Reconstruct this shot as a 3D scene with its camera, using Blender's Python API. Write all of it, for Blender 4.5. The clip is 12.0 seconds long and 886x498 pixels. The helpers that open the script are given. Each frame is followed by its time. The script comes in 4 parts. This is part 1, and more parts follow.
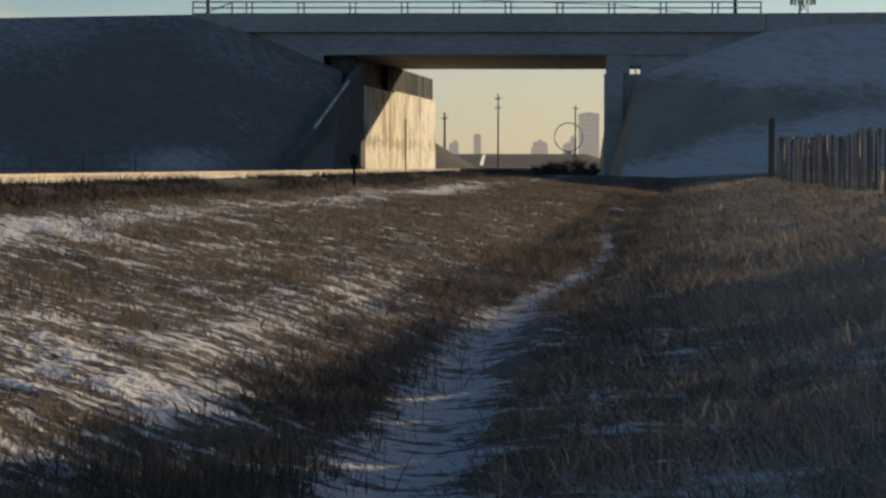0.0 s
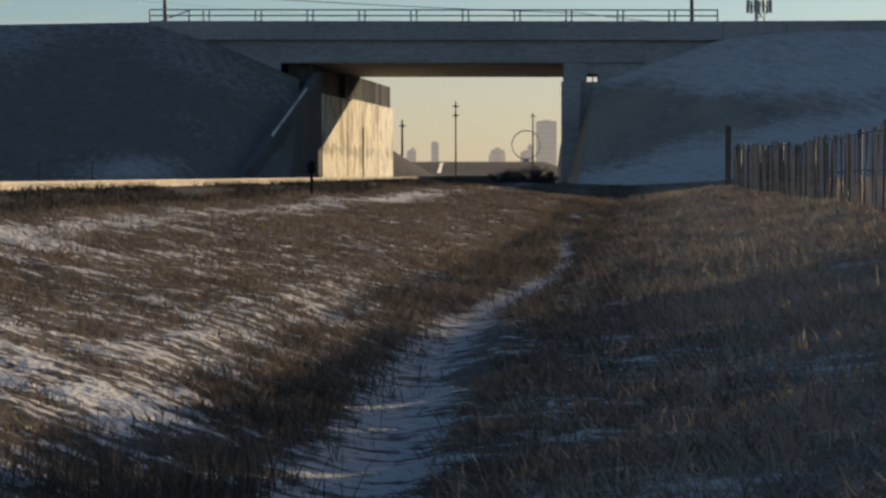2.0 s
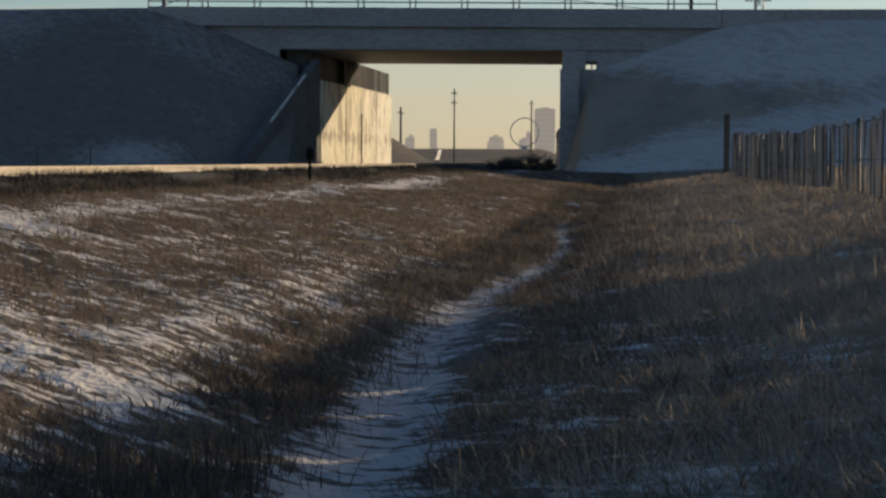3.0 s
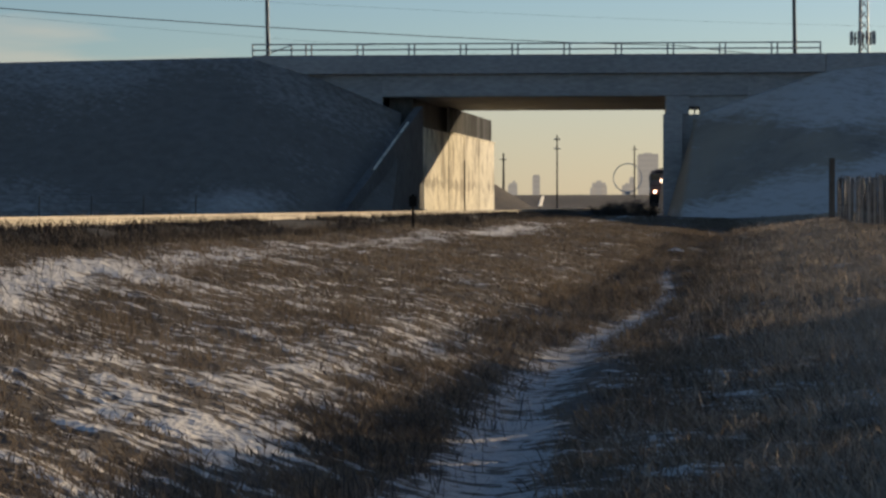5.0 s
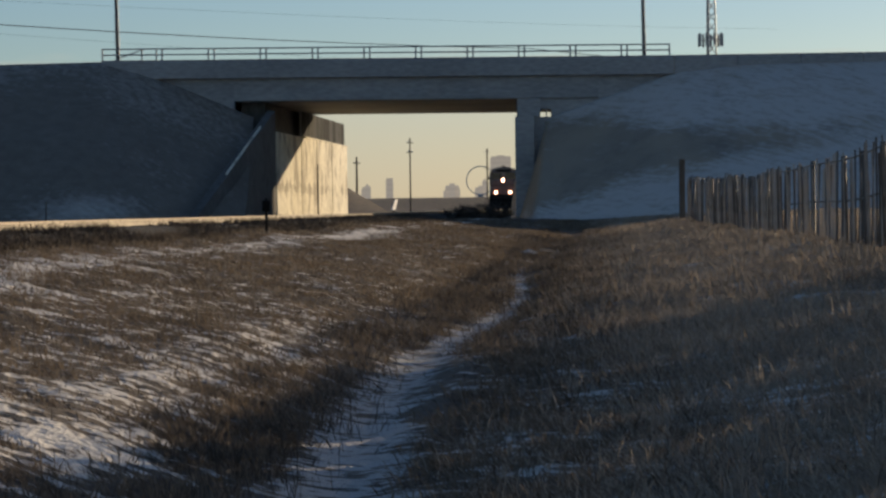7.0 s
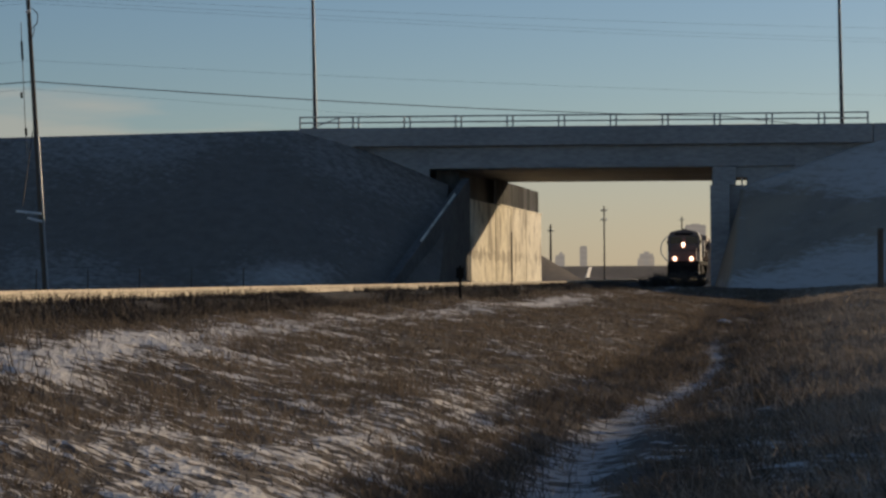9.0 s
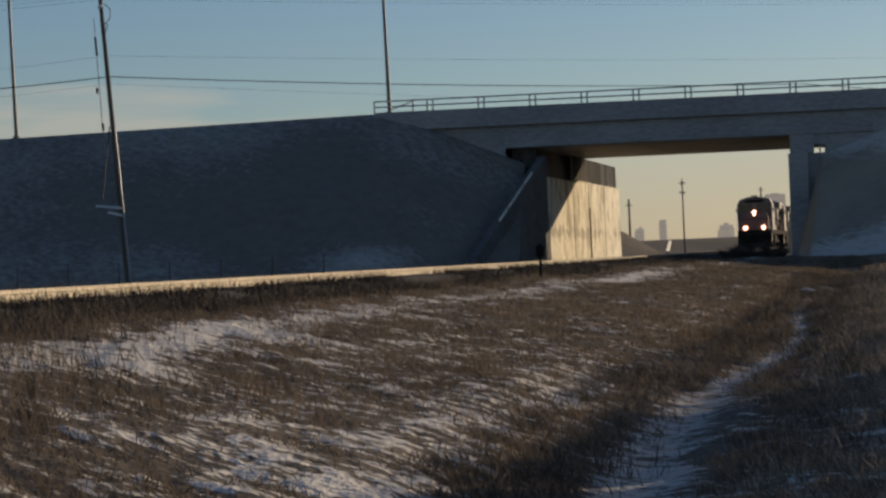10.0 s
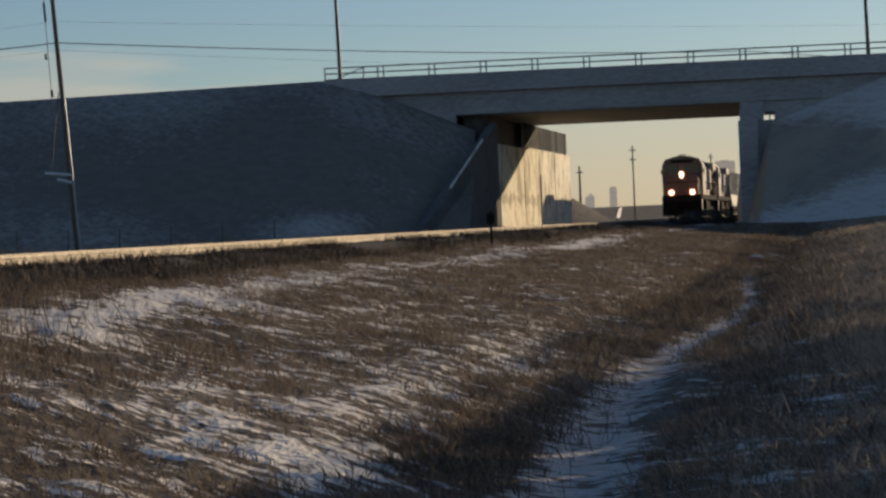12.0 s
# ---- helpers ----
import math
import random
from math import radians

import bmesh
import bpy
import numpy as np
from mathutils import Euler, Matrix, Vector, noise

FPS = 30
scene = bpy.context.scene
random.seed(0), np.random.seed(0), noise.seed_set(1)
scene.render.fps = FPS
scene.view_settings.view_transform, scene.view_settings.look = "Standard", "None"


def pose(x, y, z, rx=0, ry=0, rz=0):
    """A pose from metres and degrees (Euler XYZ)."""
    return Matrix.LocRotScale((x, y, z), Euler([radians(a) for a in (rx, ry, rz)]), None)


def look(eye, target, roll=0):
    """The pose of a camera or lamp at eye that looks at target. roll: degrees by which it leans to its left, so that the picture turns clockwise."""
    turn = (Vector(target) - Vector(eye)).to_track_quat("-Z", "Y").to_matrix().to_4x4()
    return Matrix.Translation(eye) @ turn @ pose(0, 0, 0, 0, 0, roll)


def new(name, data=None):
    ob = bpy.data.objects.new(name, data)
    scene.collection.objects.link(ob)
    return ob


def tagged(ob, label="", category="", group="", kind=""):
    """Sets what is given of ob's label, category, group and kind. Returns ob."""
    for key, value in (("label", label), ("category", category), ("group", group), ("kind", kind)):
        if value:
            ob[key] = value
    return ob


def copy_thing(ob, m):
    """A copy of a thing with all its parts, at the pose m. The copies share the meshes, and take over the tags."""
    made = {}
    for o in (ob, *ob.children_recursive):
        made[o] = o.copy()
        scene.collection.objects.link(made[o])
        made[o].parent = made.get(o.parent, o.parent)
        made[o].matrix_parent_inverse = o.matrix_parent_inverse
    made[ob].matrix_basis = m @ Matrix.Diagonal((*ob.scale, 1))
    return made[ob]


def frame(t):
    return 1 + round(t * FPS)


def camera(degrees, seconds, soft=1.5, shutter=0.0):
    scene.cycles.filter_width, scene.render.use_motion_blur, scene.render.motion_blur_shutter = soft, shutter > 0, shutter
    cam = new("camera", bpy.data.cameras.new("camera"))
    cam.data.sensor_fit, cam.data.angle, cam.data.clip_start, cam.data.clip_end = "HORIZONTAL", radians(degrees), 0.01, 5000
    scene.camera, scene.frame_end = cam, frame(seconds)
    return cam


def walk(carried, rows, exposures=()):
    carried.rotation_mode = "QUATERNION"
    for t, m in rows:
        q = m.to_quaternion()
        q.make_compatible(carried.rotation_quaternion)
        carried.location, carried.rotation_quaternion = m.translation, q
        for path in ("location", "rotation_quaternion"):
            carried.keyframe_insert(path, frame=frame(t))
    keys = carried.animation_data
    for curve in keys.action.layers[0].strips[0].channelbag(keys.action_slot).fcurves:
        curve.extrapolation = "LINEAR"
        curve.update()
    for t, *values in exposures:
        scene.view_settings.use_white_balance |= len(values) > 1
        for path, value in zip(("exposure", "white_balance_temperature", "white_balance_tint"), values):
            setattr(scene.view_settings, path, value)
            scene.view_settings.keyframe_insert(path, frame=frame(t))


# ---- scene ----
# The camera stands at the origin, eye 1.6 m over the path; the railway runs past it on the left and under a road bridge.
cam = camera(23.32, 12.0, soft=2.6)
TURNS = [
    (0.0, 87.770, -0.000, 0.000), (0.5, 87.935, 0.193, -0.159), (1.0, 88.017, 0.302, -0.842), (1.5, 88.123, 0.187, -1.054),
    (2.0, 87.977, 0.044, -1.130), (2.5, 87.411, -0.338, -1.254), (2.7, 87.508, -0.292, -1.295), (4.3, 87.833, 0.010, 0.399),
    (4.5, 88.129, -0.074, 0.633), (5.0, 88.870, 0.150, 1.573), (5.5, 88.294, 0.388, 1.027), (6.0, 87.728, 0.829, -0.012),
    (6.5, 87.755, 0.387, -1.837), (6.7, 88.204, 0.616, -2.516), (8.3, 89.948, 0.172, 1.371), (8.5, 90.159, -0.271, 1.980),
    (9.0, 90.786, 0.334, 2.832), (9.5, 89.763, 1.687, 3.336), (10.0, 90.315, 2.444, 4.965), (10.5, 90.049, 3.668, 5.669),
    (11.0, 89.280, 2.465, 5.596), (11.5, 90.576, 2.622, 5.261), (12.0, 89.377, 2.462, 3.649)]
walk(cam, [(t, pose(0, 0, 1.6, rx, ry, rz)) for t, rx, ry, rz in TURNS], exposures=[(0.0, 0.14, 6400, 15), (6.7, 0.14, 6400, 15), (8.5, -0.18, 6400, 17), (9.2, -0.20, 6400, 17), (11.0, 0.0, 6400, 17), (12.0, 0.05, 6400, 17)])

# ---- light: a low winter sun, ahead and to the right, and a clear sky with a thin bank of cloud at the horizon
SUN_ELEVATION, SUN_AZIMUTH = radians(10.8), radians(45)
world = bpy.data.worlds.new("sky")
scene.world = world
world.use_nodes = True
wn, wl = world.node_tree.nodes, world.node_tree.links
wn.clear()
sky = wn.new("ShaderNodeTexSky")
sky.sky_type, sky.sun_disc = "NISHITA", False
sky.sun_elevation, sky.sun_rotation = SUN_ELEVATION, SUN_AZIMUTH
sky.air_density, sky.dust_density, sky.ozone_density = 1.0, 0.35, 3.2
background = wn.new("ShaderNodeBackground")
background.inputs["Strength"].default_value = 0.092
coords, stretch, cloud = wn.new("ShaderNodeTexCoord"), wn.new("ShaderNodeMapping"), wn.new("ShaderNodeTexNoise")
stretch.inputs["Scale"].default_value = (2.2, 2.2, 16)
cloud.inputs["Scale"].default_value, cloud.inputs["Detail"].default_value = 1.6, 5
edge, mixed = wn.new("ShaderNodeMapRange"), wn.new("ShaderNodeMix")
edge.inputs["From Min"].default_value, edge.inputs["From Max"].default_value = -0.13, -0.05
edge.inputs["To Max"].default_value = 0.45
mixed.data_type = "RGBA"
mixed.inputs["B"].default_value = (6.2, 5.6, 4.3, 1)
wl.new(coords.outputs["Generated"], stretch.inputs["Vector"])
wl.new(stretch.outputs["Vector"], cloud.inputs["Vector"])
split, low = wn.new("ShaderNodeSeparateXYZ"), wn.new("ShaderNodeMath")
low.operation, low.inputs[1].default_value = "MULTIPLY_ADD", -9.0
wl.new(coords.outputs["Generated"], split.inputs["Vector"])
wl.new(split.outputs["Z"], low.inputs[0])
wl.new(cloud.outputs["Fac"], low.inputs[2])
wl.new(low.outputs[0], edge.inputs["Value"])
wl.new(edge.outputs["Result"], mixed.inputs["Factor"])
wl.new(sky.outputs["Color"], mixed.inputs["A"])
warm, glowing = wn.new("ShaderNodeMapRange"), wn.new("ShaderNodeMix")
warm.inputs["From Min"].default_value, warm.inputs["From Max"].default_value = 0.0, 0.05
warm.inputs["To Min"].default_value, warm.inputs["To Max"].default_value = 0.24, 0.0
glowing.data_type = "RGBA"
glowing.inputs["B"].default_value = (6.6, 5.2, 2.9, 1)
wl.new(split.outputs["Z"], warm.inputs["Value"])
wl.new(warm.outputs["Result"], glowing.inputs["Factor"])
wl.new(mixed.outputs["Result"], glowing.inputs["A"])
wl.new(glowing.outputs["Result"], background.inputs["Color"])
wl.new(background.outputs["Background"], wn.new("ShaderNodeOutputWorld").inputs["Surface"])
sun = new("sun", bpy.data.lights.new("sun", "SUN"))
sun.data.energy, sun.data.angle, sun.data.color = 4.1, radians(0.6), (1.0, 0.78, 0.47)
sun_way = Vector((math.sin(SUN_AZIMUTH) * math.cos(SUN_ELEVATION), math.cos(SUN_AZIMUTH) * math.cos(SUN_ELEVATION), math.sin(SUN_ELEVATION)))
sun.matrix_world = look(sun_way * 50, (0, 0, 0))


# ---- materials
def material(name, low, high, scale=4.0, rough=0.85, metal=0.0, bump=0.0, fine=30.0, stretch=(1, 1, 1), glow=0.0, island=0.0, piece=0.0):
    """Two colours mixed by a broad and a fine noise, with relief; island and piece vary it from clump to clump and from piece to piece."""
    m = bpy.data.materials.new(name)
    m.use_nodes = True
    n, l = m.node_tree.nodes, m.node_tree.links
    b = n["Principled BSDF"]
    tc, mp, n1, n2, add, ramp, mix = (n.new("ShaderNode" + k) for k in ("TexCoord", "Mapping", "TexNoise", "TexNoise", "Math", "MapRange", "Mix"))
    mp.inputs["Scale"].default_value = stretch
    n1.inputs["Scale"].default_value, n1.inputs["Detail"].default_value = scale, 5
    n2.inputs["Scale"].default_value, n2.inputs["Detail"].default_value = fine, 3
    mix.data_type = "RGBA"
    mix.inputs["A"].default_value, mix.inputs["B"].default_value = (*low, 1), (*high, 1)
    add.operation = "ADD"
    ramp.inputs["From Min"].default_value, ramp.inputs["From Max"].default_value = 0.7, 1.3
    l.new(tc.outputs["Object"], mp.inputs["Vector"])
    l.new(mp.outputs["Vector"], n1.inputs["Vector"])
    l.new(mp.outputs["Vector"], n2.inputs["Vector"])
    l.new(n1.outputs["Fac"], add.inputs[0])
    l.new(n2.outputs["Fac"], add.inputs[1])
    last = add.outputs[0]
    for weight, node, out in ((island, "ShaderNodeNewGeometry", "Random Per Island"), (piece, "ShaderNodeObjectInfo", "Random")):
        if weight:
            more = n.new("ShaderNodeMath")
            more.operation, more.inputs[1].default_value = "MULTIPLY_ADD", weight
            l.new(n.new(node).outputs[out], more.inputs[0])
            l.new(last, more.inputs[2])
            less = n.new("ShaderNodeMath")
            less.operation, less.inputs[1].default_value = "SUBTRACT", weight / 2
            l.new(more.outputs[0], less.inputs[0])
            last = less.outputs[0]
    l.new(last, ramp.inputs["Value"])
    l.new(ramp.outputs["Result"], mix.inputs["Factor"])
    l.new(mix.outputs["Result"], b.inputs["Base Color"])
    b.inputs["Roughness"].default_value, b.inputs["Metallic"].default_value = rough, metal
    if bump:
        relief = n.new("ShaderNodeBump")
        relief.inputs["Strength"].default_value, relief.inputs["Distance"].default_value = 1.0, bump
        l.new(add.outputs[0], relief.inputs["Height"])
        l.new(relief.outputs["Normal"], b.inputs["Normal"])
    if glow:
        b.inputs["Emission Color"].default_value, b.inputs["Emission Strength"].default_value = (*high, 1), glow
    return m


def snowy(name, soil_low, soil_high, scale=1.0, edge=0.05, bump=0.05, break_up=1.9):
    """Matted dry grass and earth under patchy snow; the mesh's own attribute tells how much snow lies where."""
    m = material(name, soil_low, soil_high, 1.3, 0.95, 0, bump, 14)
    n, l = m.node_tree.nodes, m.node_tree.links
    b = n["Principled BSDF"]
    soil = b.inputs["Base Color"].links[0].from_socket
    tc, mp, n1, n2, cover = (n.new("ShaderNode" + k) for k in ("TexCoord", "Mapping", "TexNoise", "TexNoise", "Attribute"))
    cover.attribute_name = "cover"
    mp.vector_type = "TEXTURE"
    mp.inputs["Rotation"].default_value, mp.inputs["Scale"].default_value = (0, 0, radians(52)), (0.10 / scale, 0.42 / scale, 1)
    n1.inputs["Scale"].default_value, n1.inputs["Detail"].default_value, n1.inputs["Roughness"].default_value = 1.0, 5, 0.6
    n2.inputs["Scale"].default_value, n2.inputs["Detail"].default_value = 9 * scale, 4
    l.new(tc.outputs["Object"], mp.inputs["Vector"])
    l.new(mp.outputs["Vector"], n1.inputs["Vector"])
    l.new(tc.outputs["Object"], n2.inputs["Vector"])
    a, c, ramp, mix = n.new("ShaderNodeMath"), n.new("ShaderNodeMath"), n.new("ShaderNodeMapRange"), n.new("ShaderNodeMix")
    a.operation, a.inputs[1].default_value = "MULTIPLY_ADD", 0.5
    l.new(n2.outputs["Fac"], a.inputs[0])
    broken = n.new("ShaderNodeMath")
    broken.operation, broken.inputs[1].default_value, broken.inputs[2].default_value = "MULTIPLY_ADD", break_up, 0.5 - 0.5 * break_up
    l.new(n1.outputs["Fac"], broken.inputs[0])
    l.new(broken.outputs[0], a.inputs[2])
    c.operation = "ADD"
    l.new(a.outputs[0], c.inputs[0])
    l.new(cover.outputs["Fac"], c.inputs[1])
    ramp.inputs["From Min"].default_value, ramp.inputs["From Max"].default_value = 1.25 - edge, 1.25 + edge
    l.new(c.outputs[0], ramp.inputs["Value"])
    # Dirty snow tone, also darkened for the shade it lies in.
    worn_shade, dirt_shade = n.new("ShaderNodeAttribute"), n.new("ShaderNodeMix")
    worn_shade.attribute_name, dirt_shade.data_type = "worn_shade", "RGBA"
    dirt_shade.inputs["A"].default_value, dirt_shade.inputs["B"].default_value = (0.69, 0.65, 0.59, 1), (0.40, 0.382, 0.365, 1)
    l.new(worn_shade.outputs["Fac"], dirt_shade.inputs["Factor"])
    mix.data_type = "RGBA"
    l.new(dirt_shade.outputs["Result"], mix.inputs["B"])
    # Straw tint that pales the soil, standing for sun haze over the right side.
    bank_lift, straw = n.new("ShaderNodeAttribute"), n.new("ShaderNodeMix")
    bank_lift.attribute_name, straw.data_type = "bank_lift", "RGBA"
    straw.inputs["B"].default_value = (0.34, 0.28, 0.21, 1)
    l.new(bank_lift.outputs["Fac"], straw.inputs["Factor"])
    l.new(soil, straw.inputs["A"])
    l.new(straw.outputs["Result"], mix.inputs["A"])
    l.new(ramp.outputs["Result"], mix.inputs["Factor"])
    l.new(mix.outputs["Result"], b.inputs["Base Color"])
    return m


GROUND = snowy("snow_and_grass", (0.060, 0.048, 0.038), (0.15, 0.118, 0.088))
SNOW = material("old_snow", (0.58, 0.55, 0.50), (0.72, 0.685, 0.63), 3.0, 0.8, bump=0.02, fine=20)
SLOPE = snowy("snowy_slope", (0.145, 0.127, 0.108), (0.29, 0.255, 0.215), 0.3, 0.22, 0.015, 1.0)
DARK_SLOPE = snowy("dark_grass_slope", (0.135, 0.117, 0.096), (0.20, 0.176, 0.146), 0.3, 0.3, 0.01, 0.4)
GRASS = material("dry_grass", (0.075, 0.060, 0.046), (0.27, 0.212, 0.155), 0.6, 0.9, fine=6, island=0.6)
STALK = material("dead_stalks", (0.035, 0.028, 0.022), (0.11, 0.082, 0.06), 1.0, 0.9, fine=6, island=0.4)
# Straw whose colour is lightened for the haze over the shaded bank.
LIFTED_STRAW = material("shade_lifted_straw", (0.24, 0.20, 0.16), (0.50, 0.42, 0.335), 0.6, 0.9, fine=6, island=0.6)
for leafy in (GRASS, LIFTED_STRAW):
    nodes, links = leafy.node_tree.nodes, leafy.node_tree.links
    thin, both = nodes.new("ShaderNodeBsdfTranslucent"), nodes.new("ShaderNodeMixShader")
    both.inputs[0].default_value = 0.35
    links.new(nodes["Principled BSDF"].inputs["Base Color"].links[0].from_socket, thin.inputs["Color"])
    links.new(nodes["Principled BSDF"].outputs[0], both.inputs[1])
    links.new(thin.outputs[0], both.inputs[2])
    links.new(both.outputs[0], nodes["Material Output"].inputs["Surface"])
TWIG = material("bare_twigs", (0.03, 0.025, 0.022), (0.08, 0.064, 0.05), 1.0, 0.9, fine=6, island=0.4)
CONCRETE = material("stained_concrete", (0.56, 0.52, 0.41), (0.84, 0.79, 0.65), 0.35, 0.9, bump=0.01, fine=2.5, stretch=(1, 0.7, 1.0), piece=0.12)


def drips(m, dark):
    """Dark runs of water down a wall, in a loose belt and here and there above it."""
    n, l = m.node_tree.nodes, m.node_tree.links
    b = n["Principled BSDF"]
    old = b.inputs["Base Color"].links[0].from_socket
    tc, mp, runs, belt, ramp, mix, split = (n.new("ShaderNode" + k) for k in ("TexCoord", "Mapping", "TexNoise", "TexNoise", "MapRange", "Mix", "SeparateXYZ"))
    mp.inputs["Scale"].default_value = (1.0, 0.42, 0.26)
    runs.inputs["Scale"].default_value, runs.inputs["Detail"].default_value = 1.6, 5
    belt.inputs["Scale"].default_value = 0.9
    l.new(tc.outputs["Object"], mp.inputs["Vector"])
    l.new(mp.outputs["Vector"], runs.inputs["Vector"])
    l.new(tc.outputs["Object"], split.inputs["Vector"])
    l.new(tc.outputs["Object"], belt.inputs["Vector"])
    dist, near_belt, total = n.new("ShaderNodeMath"), n.new("ShaderNodeMath"), n.new("ShaderNodeMath")
    dist.operation, dist.inputs[1].default_value, dist.inputs[2].default_value = "COMPARE", 3.9, 0.3
    wavy = n.new("ShaderNodeMath")
    wavy.operation, wavy.inputs[1].default_value = "MULTIPLY_ADD", 1.6
    l.new(belt.outputs["Fac"], wavy.inputs[0])
    l.new(split.outputs["Z"], wavy.inputs[2])
    l.new(wavy.outputs[0], dist.inputs[0])
    near_belt.operation = "MULTIPLY"
    l.new(dist.outputs[0], near_belt.inputs[0])
    l.new(belt.outputs["Fac"], near_belt.inputs[1])
    total.operation, total.inputs[1].default_value = "MULTIPLY_ADD", 0.22
    l.new(near_belt.outputs[0], total.inputs[0])
    l.new(runs.outputs["Fac"], total.inputs[2])
    ramp.inputs["From Min"].default_value, ramp.inputs["From Max"].default_value, ramp.inputs["To Max"].default_value = 0.50, 0.66, 0.85
    l.new(total.outputs[0], ramp.inputs["Value"])
    mix.data_type = "RGBA"
    mix.inputs["B"].default_value = (*dark, 1)
    l.new(old, mix.inputs["A"])
    l.new(ramp.outputs["Result"], mix.inputs["Factor"])
    l.new(mix.outputs["Result"], b.inputs["Base Color"])


drips(CONCRETE, (0.30, 0.265, 0.205))
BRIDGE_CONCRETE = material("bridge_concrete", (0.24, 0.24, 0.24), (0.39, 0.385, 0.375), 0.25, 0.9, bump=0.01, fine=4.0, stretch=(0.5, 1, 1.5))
ASPHALT = material("asphalt", (0.04, 0.04, 0.042), (0.075, 0.073, 0.07), 0.5, 0.9, bump=0.01, fine=30)
BALLAST = material("ballast", (0.015, 0.013, 0.012), (0.055, 0.048, 0.042), 2.0, 0.95, bump=0.06, fine=16)
# Darkened copy of the concrete: shade on wing and seat walls, in the colour.
SHADED_CONCRETE = material("shade_dark_concrete", (0.07, 0.068, 0.064), (0.15, 0.145, 0.135), 0.4, 0.9, bump=0.01, fine=4.0, stretch=(1, 1, 0.5))
RAIL_STEEL = material("rail_steel", (0.15, 0.125, 0.095), (0.36, 0.315, 0.245), 0.6, 0.45, 0.3, fine=7)
TIE_WOOD = material("creosoted_tie", (0.03, 0.024, 0.02), (0.09, 0.07, 0.05), 2.0, 0.9, bump=0.01, fine=20, piece=0.4)
LAMP_PAINT = material("dark_lamp_paint", (0.05, 0.055, 0.06), (0.09, 0.095, 0.10), 1.5, 0.5, 0.2, fine=12)
GALVANISED = material("galvanised_steel", (0.22, 0.23, 0.24), (0.38, 0.39, 0.40), 1.5, 0.5, 0.6, fine=12)
SHEET = material("corrugated_sheet", (0.09, 0.098, 0.102), (0.27, 0.275, 0.27), 0.8, 0.6, 0.2, fine=5, stretch=(3, 3, 0.4), piece=0.9)
POLE_WOOD = material("pole_wood", (0.07, 0.055, 0.042), (0.18, 0.14, 0.105), 1.0, 0.9, bump=0.01, fine=10, stretch=(6, 6, 0.5))
CABLE = material("cable", (0.02, 0.02, 0.022), (0.05, 0.05, 0.055), 1, 0.6)
SLAT = material("weathered_slats", (0.09, 0.075, 0.062), (0.42, 0.36, 0.30), 1.2, 0.85, bump=0.004, fine=9, stretch=(2, 2, 0.4), piece=1.1)
WHITE = material("white_paint", (0.62, 0.62, 0.60), (0.80, 0.80, 0.78), 2, 0.6, fine=10)
# Engine black and red, both lightened in colour for the veil of sun haze.
BLACK_PAINT = material("black_engine_paint", (0.11, 0.088, 0.078), (0.23, 0.185, 0.165), 0.8, 0.45, fine=6)
RED_PAINT = material("dull_red_paint", (0.15, 0.09, 0.075), (0.27, 0.175, 0.145), 0.8, 0.5, fine=6)
GREY_PAINT = material("grey_car_paint", (0.30, 0.29, 0.27), (0.46, 0.45, 0.42), 0.4, 0.6, fine=4, stretch=(1, 1, 0.4))
# Nearly black: shade along the train's lower side is put into this colour.
DARK_STEEL = material("shade_dark_steel", (0.008, 0.0075, 0.007), (0.024, 0.021, 0.019), 1.5, 0.9, 0.0, fine=8)
DARK_STEEL.node_tree.nodes["Principled BSDF"].inputs["Specular IOR Level"].default_value = 0.1
GLASS = material("cab_glass", (0.015, 0.018, 0.02), (0.03, 0.034, 0.038), 1, 0.08, fine=3)
LAMP = material("burning_headlight", (1.0, 0.72, 0.50), (1.0, 0.76, 0.54), 1, 0.3, glow=5)
# Orange glow that draws the halo around a burning headlight.
HALO = material("headlight_halo", (1.0, 0.40, 0.2), (1.0, 0.44, 0.22), 1, 0.3, glow=1.1)
# Tower walls and windows glow evenly, standing in for the haze before them.
HAZE_WALL = material("hazed_tower_wall", (0.215, 0.19, 0.15), (0.25, 0.22, 0.175), 0.02, 0.9, fine=0.1, glow=1.0)
HAZE_GLASS = material("hazed_tower_windows", (0.20, 0.176, 0.14), (0.235, 0.206, 0.165), 0.05, 0.8, fine=0.2, glow=1.0)
# Blue-grey steel, its colour lightened for the haze in between.
BLUE_STEEL = material("hazed_ring_steel", (0.28, 0.31, 0.35), (0.38, 0.42, 0.47), 0.3, 0.5, fine=2)


# ---- small tools
def empty(name, m, label, category, group=""):
    ob = new(name)
    ob.empty_display_size = 0.3
    ob.matrix_basis = m
    return tagged(ob, label, category, group)


def mesh_of(bm, mat, name, smooth=False):
    data = bpy.data.meshes.new(name)
    bmesh.ops.recalc_face_normals(bm, faces=bm.faces)
    bm.to_mesh(data)
    bm.free()
    for m in (mat if isinstance(mat, (list, tuple)) else [mat]):
        data.materials.append(m)
    if smooth:
        data.shade_smooth()
    return data


def part(name, bm, mat, parent=None, label="", smooth=False, kind=""):
    ob = new(name, mesh_of(bm, mat, name, smooth))
    if parent:
        ob.parent = parent
    return tagged(ob, label, kind=kind)


